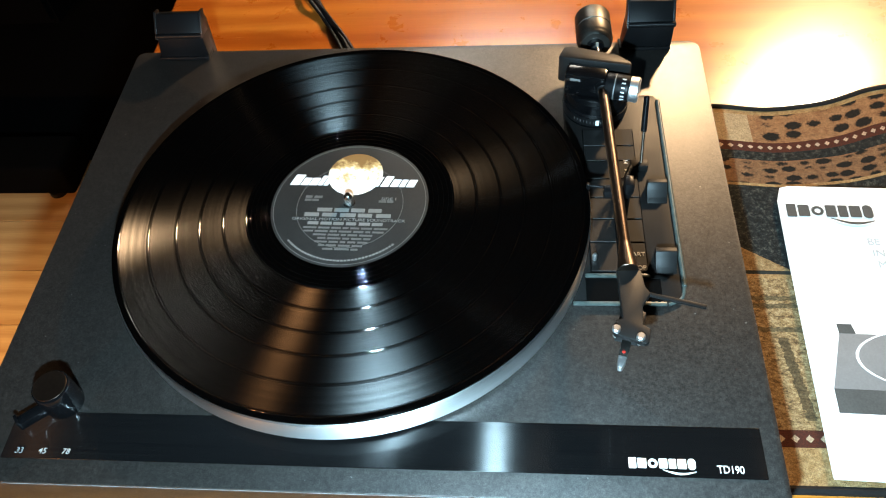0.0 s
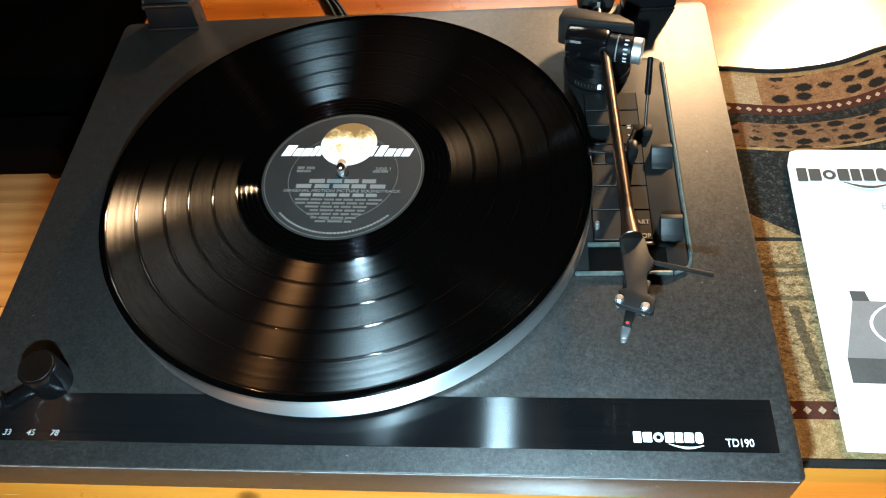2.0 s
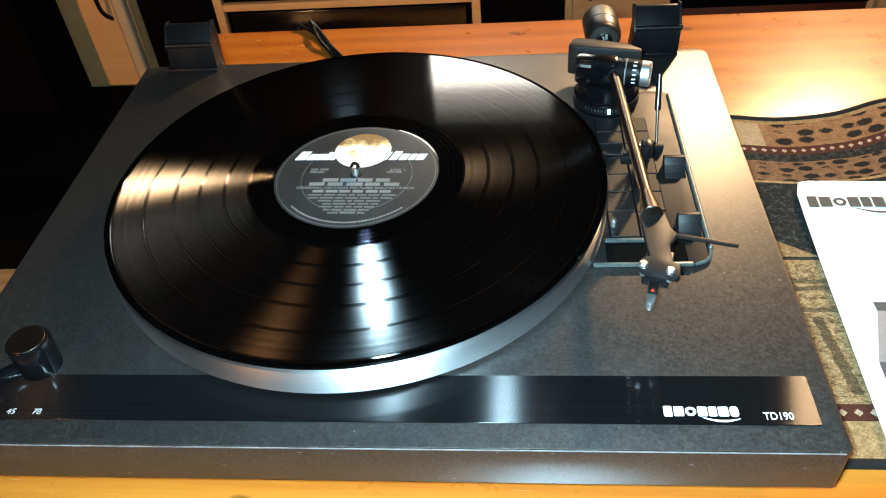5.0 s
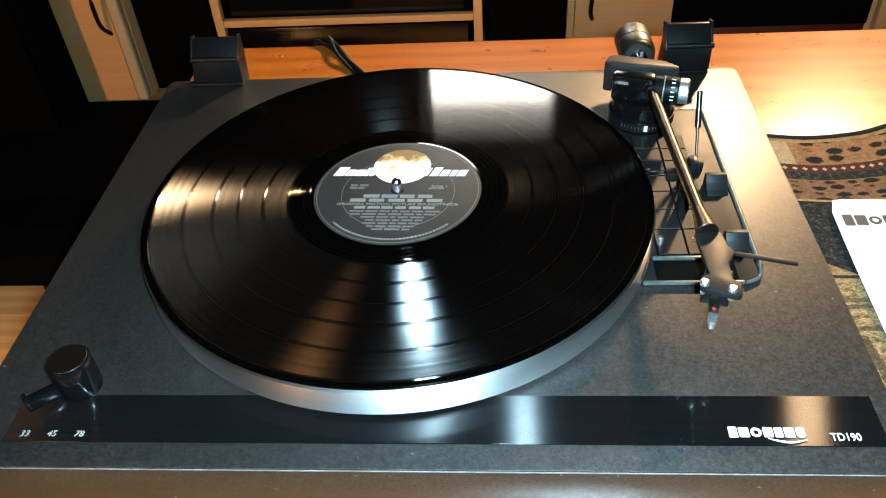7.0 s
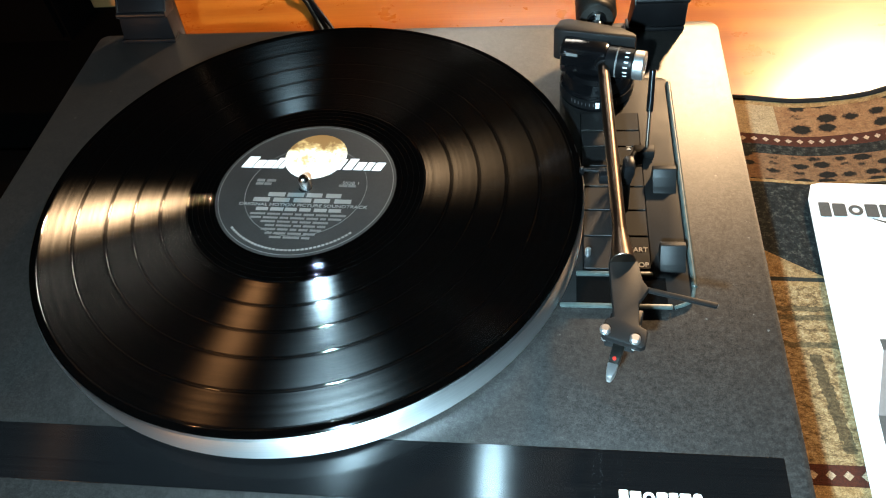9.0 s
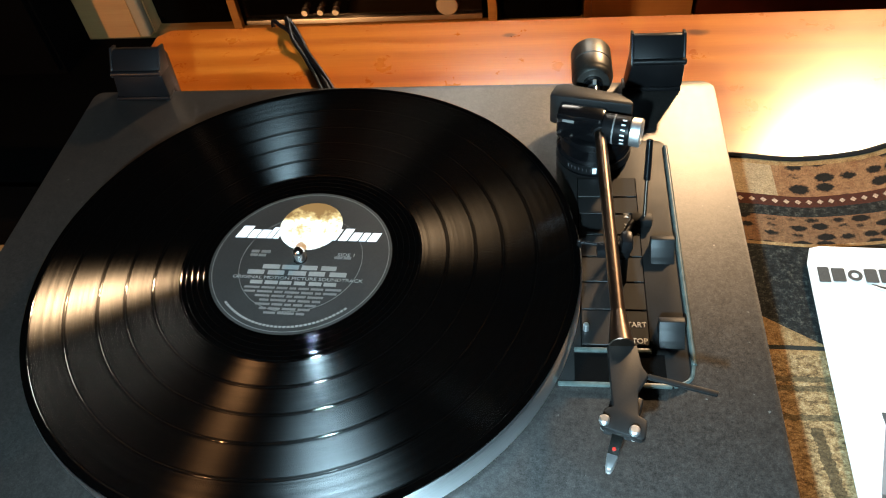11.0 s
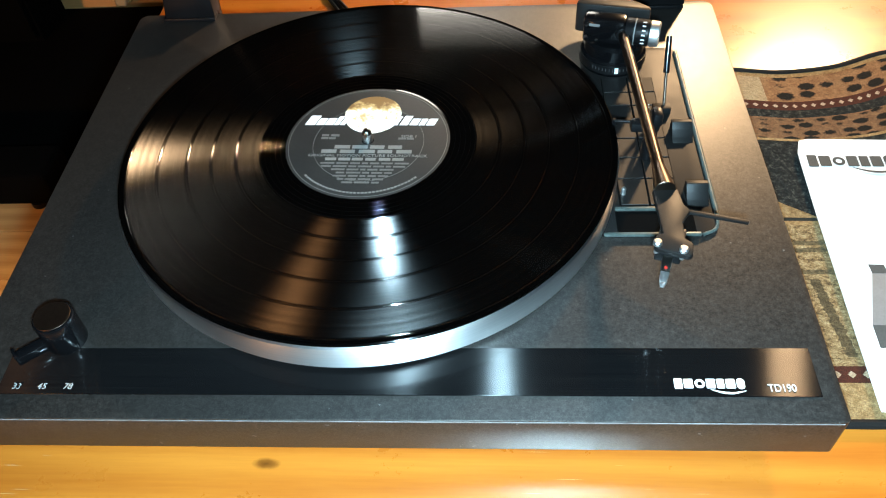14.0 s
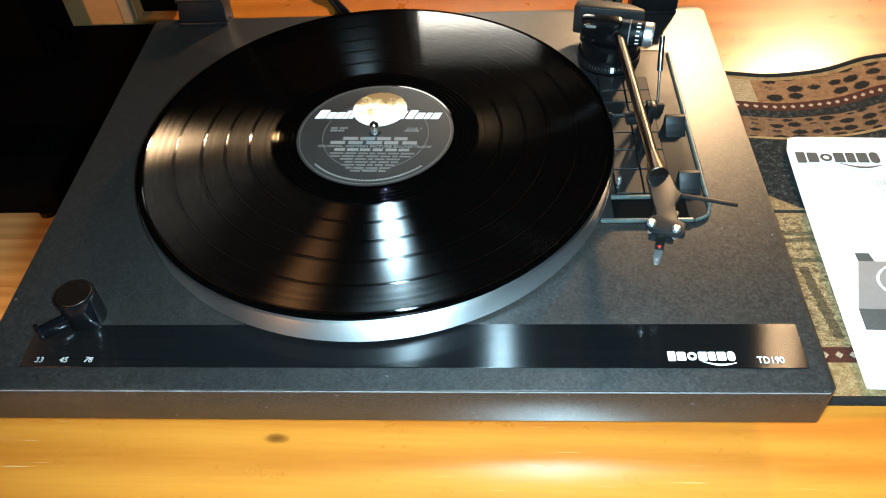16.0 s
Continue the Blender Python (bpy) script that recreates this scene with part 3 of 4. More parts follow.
# Bright little post standing in for a glint on the platter rim.
part("rim_glint", lathe([(0, 0), (0.0015, 0), (0.0015, 0.0066), (0.0011, 0.0075), (0, 0.0078)], (0.1520, -0.0285, PZ), 16), M_BRIGHT, deck)

# speed knob with its lever
knob = part("speed_knob", lathe([(0, PZ), (0.0102, PZ), (0.0105, PZ + 0.001), (0.0105, PZ + 0.0198), (0.0100, PZ + 0.0206), (0, PZ + 0.0208)], (-0.1508, -0.1302, 0), 48), M_GLOSS, deck)
ang = Matrix.Translation((-0.1508, -0.1302, 0)) @ pose(0, 0, 0, 0, 0, 219)
# Bronze disc on the black knob: the brown sheen of its top as colour.
part("knob_top_sheen", lathe([(0, 0), (0.0090, 0), (0.0094, 0.0003), (0.0092, 0.0006), (0, 0.0007)], (-0.1508, -0.1302, PZ + 0.0208), 40), M_TUBE, knob, "knob top coloured dull bronze for its warm sheen")
part("knob_lever", box(0.0095, 0.0245, -0.0032, 0.0032, PZ + 0.0025, PZ + 0.0085, 0.0008, turn=ang), M_GLOSS, knob)
part("lever_fin", box(0.0237, 0.0255, -0.0032, 0.0032, PZ + 0.0025, PZ + 0.0110, 0.0006, turn=ang), M_GLOSS, knob)

# hinges for the dust cover
def hinge(x0, x1):
    y0 = 0.168
    h = part("hinge_bracket", box(x0, x1, y0, y0 + 0.012, PZ, PZ + 0.003, 0.0008), M_PLASTIC, deck, "black plastic dust cover hinge")
    b = bmesh.new()
    prof = [(y0 + 0.001, PZ + 0.003), (y0 + 0.010, PZ + 0.003), (y0 + 0.0125, PZ - 0.010), (y0 + 0.018, PZ - 0.010), (y0 + 0.021, PZ + 0.026), (y0 + 0.018, PZ + 0.034), (y0 + 0.013, PZ + 0.0355), (y0 + 0.001, PZ + 0.024)]
    lo = [b.verts.new((x0 + (0.0055 if z > PZ + 0.02 else 0.0015), y, z)) for y, z in prof]
    hi = [b.verts.new((x1 + 0.0005, y, z)) for y, z in prof]
    b.faces.new(lo)
    b.faces.new(hi[::-1])
    for i in range(len(prof)):
        j = (i + 1) % len(prof)
        b.faces.new((lo[i], lo[j], hi[j], hi[i]))
    bmesh.ops.recalc_face_normals(b, faces=b.faces)
    bevel(b, 0.0012)
    part("hinge_body", b, M_PLASTIC, h)
    for xa in (x0 + 0.0040, x1 - 0.0012):
        c = bmesh.new()
        edge = [(y0 - 0.0008, PZ + 0.0215), (y0 + 0.0125, PZ + 0.0370), (y0 + 0.0195, PZ + 0.0352), (y0 + 0.0150, PZ + 0.0190)]
        ends = [[c.verts.new((xa + dx, y, z)) for y, z in edge] for dx in (0, 0.0019)]
        c.faces.new(ends[0])
        c.faces.new(ends[1][::-1])
        for i in range(4):
            c.faces.new((ends[0][i], ends[0][i - 1], ends[1][i - 1], ends[1][i]))
        bmesh.ops.recalc_face_normals(c, faces=c.faces)
        bevel(c, 0.0004)
        part("hinge_cheek", c, M_PLASTIC, h)
    part("hinge_lip", rod((x0 + 0.0050, y0 + 0.0005, PZ + 0.0235), (x1 + 0.0010, y0 + 0.0005, PZ + 0.0235), 0.0020), M_PLASTIC, h)


hinge(-0.1800, -0.1390)
hinge(0.1805, 0.2185)

# key tray
tray = part("key_tray", slab(rounded(0.137, 0.2035, -0.061, 0.118, (0.003, 0.013, 0.006, 0.003)), PZ - 0.001, PZ + 0.0012, 0.0006), M_SATIN, deck)
b = bmesh.new()
for a, c in (((0.2035, 0.112, PZ + 0.0016), (0.2035, -0.048, PZ + 0.0016)),):
    rod(a, c, 0.0014, bm=b)
pipe([(0.2035, -0.047, PZ + 0.0016), (0.2010, -0.056, PZ + 0.0016), (0.1930, -0.0605, PZ + 0.0016)], 0.0010, bm=b)
part("tray_edge", b, M_TRAYEDGE, tray, "worn grey tray edge with its bevel highlight in the colour")
for y, x1 in ((-0.0405, 0.184), (-0.0605, 0.192)):
    part("tray_bar", box(0.146 if y > -0.05 else 0.138, x1, y - 0.0012, y + 0.0012, PZ + 0.0012, PZ + 0.0030, 0.0005), M_TRAYEDGE, tray)
# Flat black sheets: shade of the key gaps and front recess as colour.
part("key_gap_shade", box(0.1494, 0.1838, -0.0386, 0.0836, PZ + 0.00115, PZ + 0.0014, 0), M_BLACK, tray)
part("recess_shade", box(0.1460, 0.1900, -0.0588, -0.0422, PZ + 0.00115, PZ + 0.0015, 0), M_BLACK, tray)
rows = (-0.038, -0.0158, 0.0027, 0.0205, 0.0368, 0.0530, 0.0667, 0.0830)
for i, (y, y2) in enumerate(zip(rows, rows[1:])):
    for x0, x1 in ((0.1500, 0.1661), (0.1671, 0.1832)):
        key = part("key", box(x0, x1, y + 0.0005, y2 - 0.0005, PZ + 0.00145, PZ + 0.0026, 0.0002, segments=1), M_SATIN, tray)
        if x0 > 0.16 and i == 0:
            lettering("key_word", "START", (x0 + 0.0095, -0.0265, PZ + 0.0028), 0.0032, M_WHITE, key, align="CENTER", stretch=0.9)
            lettering("key_word", "STOP", (x0 + 0.0105, -0.0365, PZ + 0.0028), 0.0032, M_WHITE, key, align="CENTER", stretch=0.9)
        if x0 > 0.16 and i in (2, 3):
            bar("key_mark", x0 + 0.0040, x0 + 0.0075, y + 0.0095, y + 0.0130, PZ + 0.0027, M_PALE, key)
        if x0 > 0.16 and i == 4:
            for yy, up in ((0.0500, -1), (0.0450, 1)):
                part("arrow_mark", slab([(x0 + 0.0080, yy), (x0 + 0.0108, yy), (x0 + 0.0094, yy - up * 0.0022)][::up], PZ + 0.0027, PZ + 0.0029, 0), M_WHITE, key, smooth=False)
                bar("arrow_bar", x0 + 0.0080, x0 + 0.0108, yy - up * 0.0030, yy - up * 0.0025, PZ + 0.0028, M_WHITE, key)
for y in (0.028, -0.027):
    b = bmesh.new()
    prof = [(y - 0.0115, PZ + 0.0012), (y + 0.003, PZ + 0.0012), (y + 0.0025, PZ + 0.0092), (y - 0.0010, PZ + 0.0098), (y - 0.0040, PZ + 0.0062), (y - 0.0080, PZ + 0.0030)]
    lo = [b.verts.new((0.1878, yy, z)) for yy, z in prof]
    hi = [b.verts.new((0.2005, yy, z)) for yy, z in prof]
    b.faces.new(lo)
    b.faces.new(hi[::-1])
    for i in range(len(prof)):
        j = (i + 1) % len(prof)
        b.faces.new((lo[i], lo[j], hi[j], hi[i]))
    bmesh.ops.recalc_face_normals(b, faces=b.faces)
    bevel(b, 0.0004)
    part("push_tab", b, M_SATIN, tray)

# tonearm
CX, CY, AZ = 0.1595, 0.107, 0.0905
base = part("tonearm_base", lathe([(0, PZ), (0.0215, PZ), (0.0220, PZ + 0.001), (0.0220, PZ + 0.010), (0.0205, PZ + 0.0115), (0.0200, PZ + 0.019), (0.0180, PZ + 0.021), (0, PZ + 0.021)], (CX, CY, 0), 56), M_GLOSS, deck)
part("dial_ring", lathe([(0.0190, PZ + 0.0035), (0.0226, PZ + 0.0035), (0.0226, PZ + 0.0095), (0.0190, PZ + 0.0095), (0.0190, PZ + 0.0035)], (CX, CY, 0), 56), M_PLASTIC, base)
for k in range(13):
    a = radians(228 + k * 6)
    tall = 0.0022 if k == 7 else 0.0010
    m = Matrix.Translation((CX, CY, PZ + 0.0068)) @ Matrix.Rotation(a, 4, "Z") @ Matrix.Translation((0.0227, 0, 0))
    part("dial_tick", box(-0.0002, 0.0002, -0.0002 if k != 7 else -0.0012, 0.0002 if k != 7 else 0.0012, -tall, tall, 0, turn=m), M_FAINT if k != 7 else M_WHITE, base)
HM = Matrix.Translation((CX - 0.0015, CY, AZ)) @ pose(0, 0, 0, 0, 0, -15)
GP = HM @ pose(0, 0, 0, 0, 90, 0)
b = slab([(-0.0265, 0.000), (-0.0220, -0.0010), (0.0230, 0.001), (0.0225, 0.0050), (0.0120, 0.0105), (-0.0200, 0.0125), (-0.0250, 0.0100)], -0.0125, 0.0095, 0.0016)
bmesh.ops.transform(b, matrix=HM, verts=b.verts)
gim = part("gimbal_housing", b, M_SATIN, deck)
part("gimbal_front", box(-0.0190, 0.0090, -0.0135, -0.0005, -0.0115, 0.0070, 0.0022, turn=HM), M_GLOSS, gim)
part("gimbal_badge", box(-0.0150, -0.0080, -0.0138, -0.0134, 0.0015, 0.0035, 0, turn=HM), M_PALE, gim)
DM = HM @ Matrix.Translation((0.0090, -0.0105, -0.0005)) @ pose(0, 0, 0, 0, 90, 0)
dial = part("force_dial", lathe([(0, 0), (0.0082, 0), (0.0086, 0.0006), (0.0086, 0.0150), (0.0080, 0.0156), (0, 0.0156)], steps=36, m=DM), M_PLASTIC, gim)
part("dial_band", lathe([(0.0084, 0.0058), (0.00885, 0.0058), (0.00885, 0.0066), (0.0084, 0.0066), (0.0084, 0.0058)], steps=36, m=DM), M_PALE, dial)
part("dial_cap", lathe([(0, 0), (0.0078, 0), (0.0084, 0.0005), (0.0084, 0.0056), (0.0076, 0.0064), (0.0045, 0.0064), (0.004, 0.0054), (0, 0.0054)], steps=18, m=DM @ Matrix.Translation((0, 0, 0.0157))), M_BRIGHT, dial, "bright steel dial cap")
for k in range(6):
    m = HM @ Matrix.Translation((0.0210, -0.0105, -0.0005)) @ Matrix.Rotation(radians(10 + 20 * k), 4, "X") @ Matrix.Translation((0, 0, 0.0087))
    part("dial_digit", box(-0.0012, 0.0012, -0.0004, 0.0004, -0.0002, 0.0002, 0, turn=m), M_WHITE, dial)
for p in ((-0.0165, -0.0136, 0.0025), (-0.0165, -0.0136, -0.0065), (-0.0090, -0.0136, -0.0085)):
    part("screw", lathe([(0, 0), (0.0013, 0), (0.0013, 0.0006), (0, 0.0008)], steps=14, m=HM @ Matrix.Translation(p) @ pose(0, 0, 0, 90, 0, 0)), M_STEEL, gim)
t0, t1 = Vector((CX + 0.0022, CY - 0.0130, 0.0895)), Vector((0.1650, -0.0530, 0.0980))
arm_dir = (t1 - t0).normalized()
tail = Vector((-0.02, 1.0, 0.0)).normalized()
start = Vector((CX, CY, AZ + 0.0005))
part("counterweight_shaft", rod(start + tail * 0.010, start + tail * 0.030, 0.0042), M_GLOSS, deck)
cw0 = start + tail * 0.0275
q = tail.to_track_quat("Z", "Y").to_matrix().to_4x4()
weight = part("counterweight", lathe([(0.006, 0), (0.0100, 0.0002), (0.0115, 0.002), (0.0116, 0.0032), (0.0122, 0.0048), (0.0126, 0.0058), (0.0126, 0.0150), (0.0122, 0.0154), (0.0122, 0.0162), (0.0126, 0.0166), (0.0126, 0.0300), (0.0118, 0.0312), (0, 0.0312)], cw0, 44, q), M_WEIGHT, deck, "grey metal counterweight")
part("weight_hub", lathe([(0, -0.003), (0.0058, -0.003), (0.0060, 0.001), (0, 0.001)], cw0, 28, q), M_GLOSS, weight)
part("hub_mark", box(-0.0010, 0.0010, -0.0003, 0.0003, -0.0030, 0.0030, 0, turn=Matrix.Translation(start + tail * 0.0215 + Vector((0.0005, 0, 0.0046)))), M_PALE, weight)
part("arm_tube", rod(t0, t1, 0.0033, steps=28), M_TUBE, deck, "dark bronze chrome arm tube")
part("arm_root", rod(t0 - arm_dir * 0.006, t0 + arm_dir * 0.005, 0.0056, 0.0046, 28), M_PLASTIC, deck)
part("arm_collar", rod(t1 - arm_dir * 0.008, t1 + arm_dir * 0.0115, 0.0035, 0.0058, 28), M_TUBE, deck)
# headshell, bent towards the record
shell = part("headshell", slab([(0.1590, -0.0635), (0.1720, -0.0635), (0.1735, -0.0745), (0.1760, -0.0790), (0.1735, -0.0830), (0.1710, -0.0870), (0.1705, -0.0985), (0.1740, -0.1010), (0.1725, -0.1090), (0.1705, -0.1100), (0.1555, -0.1045), (0.1545, -0.1025), (0.1565, -0.0955), (0.1600, -0.0945)], 0.0955, 0.0990, 0.0008), M_SATIN, deck)
b = slab([(0.1720, -0.0765), (0.1755, -0.0800), (0.2035, -0.0878), (0.2045, -0.0855)], 0.0965, 0.0980, 0.0004)
part("finger_lift", b, M_SATIN, shell)
for x, y in ((0.1562, -0.1020), (0.1682, -0.1065)):
    part("headshell_screw", lathe([(0, -0.006), (0.0012, -0.006), (0.0012, 0.0), (0.0022, 0.0), (0.0022, 0.0018), (0.0016, 0.0024), (0, 0.0024)], (x, y, 0.0992), 20), M_BRIGHT, shell)
cm = Matrix.Translation((0.1630, -0.1010, 0)) @ pose(0, 0, 0, 0, 0, -16)
cart = part("cartridge", box(-0.0066, 0.0066, -0.0012, 0.0150, 0.0850, 0.0952, 0.0008, turn=cm), M_PLASTIC, shell)
part("stylus_holder", slab([(-0.0026, -0.0010), (0.0026, -0.0010), (0.0022, -0.0130), (0.0015, -0.0165), (-0.0015, -0.0165), (-0.0022, -0.0130)], 0.0865, 0.0905, 0.0006), M_WEIGHT, cart, "grey stylus holder").data.transform(cm)
part("stylus_tip", slab([(-0.0023, -0.0118), (0.0023, -0.0118), (0.0018, -0.0160), (0.0010, -0.0190), (-0.0010, -0.0190), (-0.0018, -0.0160)], 0.0863, 0.0908, 0.0005), M_BRIGHT, cart, "bright stylus tip").data.transform(cm)
part("stylus_mark", lathe([(0, 0), (0.0009, 0), (0.0009, 0.0003), (0, 0.0004)], (0, -0.0095, 0.0906), 14), M_PLUG, cart).data.transform(cm)
# rest and cue lever
rest = part("arm_rest", rod((0.1700, 0.004, PZ), (0.1700, 0.004, PZ + 0.024), 0.0042, 0.0036), M_PLASTIC, deck)
part("rest_fork", box(0.1570, 0.1740, 0.0005, 0.0075, PZ + 0.024, PZ + 0.0305, 0.0015), M_PLASTIC, rest)
part("rest_clip", box(0.1688, 0.1748, -0.0010, 0.0085, PZ + 0.0285, PZ + 0.0385, 0.0022), M_PLASTIC, rest)
part("lift_rail", rod((0.1490, 0.0120, PZ + 0.024), (0.1690, 0.0070, PZ + 0.0265), 0.0010), M_PLASTIC, rest)
part("rail_tip", rod((0.1488, 0.0119, PZ + 0.0205), (0.1488, 0.0119, PZ + 0.0258), 0.0013), M_PLASTIC, rest)
cue = part("cue_lever", rod((0.1862, 0.0475, PZ + 0.005), (0.1868, 0.0600, PZ + 0.024), 0.0010), M_TUBE, deck)
part("cue_grip", rod((0.1868, 0.0595, PZ + 0.023), (0.1875, 0.0715, PZ + 0.0425), 0.0020, 0.0018), M_GLOSS, cue)
part("cue_pivot", box(0.1790, 0.1905, 0.0440, 0.0505, PZ + 0.0012, PZ + 0.0065, 0.0008), M_SATIN, cue)
part("cue_arm", rod((0.1800, 0.0470, PZ + 0.0040), (0.1690, 0.0130, PZ + 0.0200), 0.0016), M_PLASTIC, cue)

# ---- the record ----
record = thing("vinyl_record", "black vinyl record with a dark paper label on the platter", "record")
prof = [(0.0037, 0.0783), (0.1486, 0.0783), (0.1493, 0.0790), (0.1493, 0.0798), (0.1486, 0.0803), (0.1467, 0.0801)]
prof += [(0.1465, 0.0801), (0.1400, 0.0801), (0.0530, 0.0801), (0.0522, 0.0801), (0.0520, 0.0801), (0.0512, 0.0801), (0.0505, 0.0803), (0.0037, 0.0803)]
part("disc", lathe(prof, steps=256), M_VINYL, record)
label = part("paper_label", lathe([(0.0037, 0.0804), (0.0498, 0.0804), (0.0500, 0.08045), (0.0498, 0.0805), (0.0037, 0.0805)], steps=96), M_LABEL, record, "black paper centre label")
LT = pose(0, 0, 0, 0, 0, -2.0)
part("label_ring", ring_plate(0, 0, 0.0485, 0.0481, 0.0806, steps=96), M_FAINT, label)
part("inner_ring", ring_plate(0.0005, -0.002, 0.0338, 0.0335, 0.0806, steps=96), M_FAINT, label)


def moon():
    g = Nodes("printed_moon")
    v = g.coords()
    n = g.math("ADD", g.math("MULTIPLY", g.noise(v, 60, 5, 0.6), 0.7), g.math("MULTIPLY", g.noise(v, 240, 3, 0.7), 0.3))
    sepa = g.node("ShaderNodeSeparateXYZ")
    g.link(v, sepa.inputs[0])
    n = g.math("SUBTRACT", n, g.math("MULTIPLY", g.math("SUBTRACT", sepa.outputs[1], 0.0190), 11.0))
    g.put("Base Color", g.ramp(n, [(0.30, (0.20, 0.10, 0.03)), (0.42, (0.55, 0.36, 0.15)), (0.50, (0.80, 0.70, 0.52)), (0.56, (0.86, 0.85, 0.82))]))
    g.put("Roughness", 0.5)
    return g.mat


b = lathe([(0, 0), (0.0178, 0), (0.0178, 0.00015), (0, 0.00015)], (0.0010, 0.0240, 0.0806), 64)
part("moon_picture", b, moon(), label, "pale printed moon disc")
# the maker's script mark as plain slanted blocks, white, on both sides of the moon
for i, (x, w, h) in enumerate(((-0.0415, 0.0062, 0.0088), (-0.0345, 0.0048, 0.0062), (-0.0290, 0.0052, 0.0062), (-0.0232, 0.0030, 0.0082), (-0.0195, 0.0030, 0.0082), (0.0135, 0.0030, 0.0082), (0.0178, 0.0050, 0.0088), (0.0238, 0.0050, 0.0062), (0.0297, 0.0036, 0.0062), (0.0342, 0.0052, 0.0062))):
    sl = 0.35 * h
    o = [(x, 0.0138), (x + w, 0.0138), (x + w + sl, 0.0138 + h), (x + sl, 0.0138 + h)]
    b = slab(o, 0.0807, 0.08085, 0)
    bmesh.ops.transform(b, matrix=LT, verts=b.verts)
    part("script_block", b, M_WHITE, label, smooth=False)
for x0, x1, y, h, mat in ((-0.0195, 0.0240, -0.0062, 0.0030, M_PALE), (-0.0270, 0.0300, -0.0102, 0.0030, M_PALE), (-0.0235, 0.0250, -0.0170, 0.0024, M_PALE), (-0.0290, -0.0175, 0.0042, 0.0020, M_FAINT), (-0.0290, -0.0195, 0.0016, 0.0018, M_FAINT), (0.0185, 0.0290, 0.0016, 0.0018, M_FAINT)):
    n = max(2, int((x1 - x0) / (h * 3.2)))
    x = x0
    for k in range(n):
        w = (x1 - x0) / n
        bar("print_bar", x, x + w * random.uniform(0.72, 0.9), y - h / 2, y + h / 2, 0.0806, mat, label, m=LT)
        x += w
lettering("title_line", "ORIGINAL MOTION PICTURE SOUNDTRACK", (0.0010, -0.0148, 0.0806), 0.0021, M_PALE, label, -2.0, align="CENTER", stretch=1.22)
lettering("side_line", "SIDE 1", (0.0200, 0.0020, 0.0806), 0.0022, M_PALE, label, -2.0, stretch=1.2)
for i in range(7):
    y = -0.0205 - i * 0.0027
    half = 0.028 - i * 0.0028
    x = -half * random.uniform(0.7, 1.0)
    while x < half * 0.85:
        w = random.uniform(0.003, 0.009)
        bar("track_bar", x, min(x + w, half), y - 0.0007, y + 0.0007, 0.0806, M_FAINT, label, m=LT)
        x += w + 0.0012
for i in range(34):
    a = radians(-138 + i * 2.75)
    m = Matrix.Rotation(a, 4, "Z") @ Matrix.Translation((0.0452, 0, 0.0806)) @ pose(0, 0, 0, 0, 0, 90)
    bar("rim_bar", -0.0008, 0.0008, -0.0006, 0.0006, 0, M_PALE, label, m=m)

# ---- cable ----
cord = part("signal_cable", pipe([(-0.020, 0.176, 0.022), (-0.028, 0.200, 0.006), (-0.050, 0.252, 0.0026), (-0.071, 0.289, 0.0026), (-0.088, 0.322, 0.0026), (-0.101, 0.345, 0.003), (-0.108, 0.3545, -0.006), (-0.112, 0.358, -0.10), (-0.12, 0.362, -0.446)], 0.0024), M_PLASTIC)
tagged(cord, "thin black signal cable over the table edge", "cable")
cord2 = part("ground_cable", pipe([(-0.015, 0.176, 0.020), (-0.0225, 0.200, 0.004), (-0.046, 0.252, 0.0022), (-0.068, 0.286, 0.0055), (-0.092, 0.324, 0.0022), (-0.112, 0.345, 0.003), (-0.124, 0.3545, -0.006), (-0.13, 0.357, -0.10), (-0.135, 0.362, -0.446)], 0.0018), M_PLASTIC)
tagged(cord2, "thin black cable beside another cable", "cable")
cord3 = part("power_cable", pipe([(-0.026, 0.176, 0.024), (-0.034, 0.200, 0.006), (-0.056, 0.252, 0.0024), (-0.078, 0.294, 0.0024), (-0.094, 0.318, 0.0062), (-0.104, 0.345, 0.006), (-0.110, 0.3545, -0.003), (-0.118, 0.360, -0.10), (-0.125, 0.370, -0.446)], 0.0018), M_PLASTIC)
tagged(cord3, "black power cable lying over the pine tabletop", "cable")

plug = thing("power_plug", "small black plug lying on the pine table", "plug")
part("plug_body", box(-0.230, -0.2155, -0.172, -0.150, 0.0, 0.012, 0.003), M_PLASTIC, plug)
part("plug_cord", pipe([(-0.222, -0.151, 0.006), (-0.222, -0.140, 0.004), (-0.227, -0.120, 0.0025), (-0.231, -0.108, 0.0022)], 0.002), M_PLASTIC, plug)

# ---- rug and booklet ----
def wave(x):
    s = (x - 0.25)
    return 0.000 - 0.005 * math.exp(-((s - 0.045) / 0.03) ** 2) + 0.020 * (1 / (1 + math.exp(-(s - 0.115) / 0.012))) - 0.012 * (1 / (1 + math.exp(-(s - 0.24) / 0.02)))


def rug_point(x, v):
    f = max(0.0, min(1.0, (v + 0.02) / 0.15))
    return x, v + wave(x) * f, 0.0032 + 0.0014 * f * (1 + math.sin((x - 0.25) * 42 + 1.0))


rug_thing = thing("table_rug", "patterned woven tan and black rug lying rumpled on the table", "rug")
b = bmesh.new()
uvl = b.loops.layers.uv.new("UVMap")
nx, ny = 90, 60
X0, X1, V0, V1 = 0.2555, 0.80, -0.147, 0.164
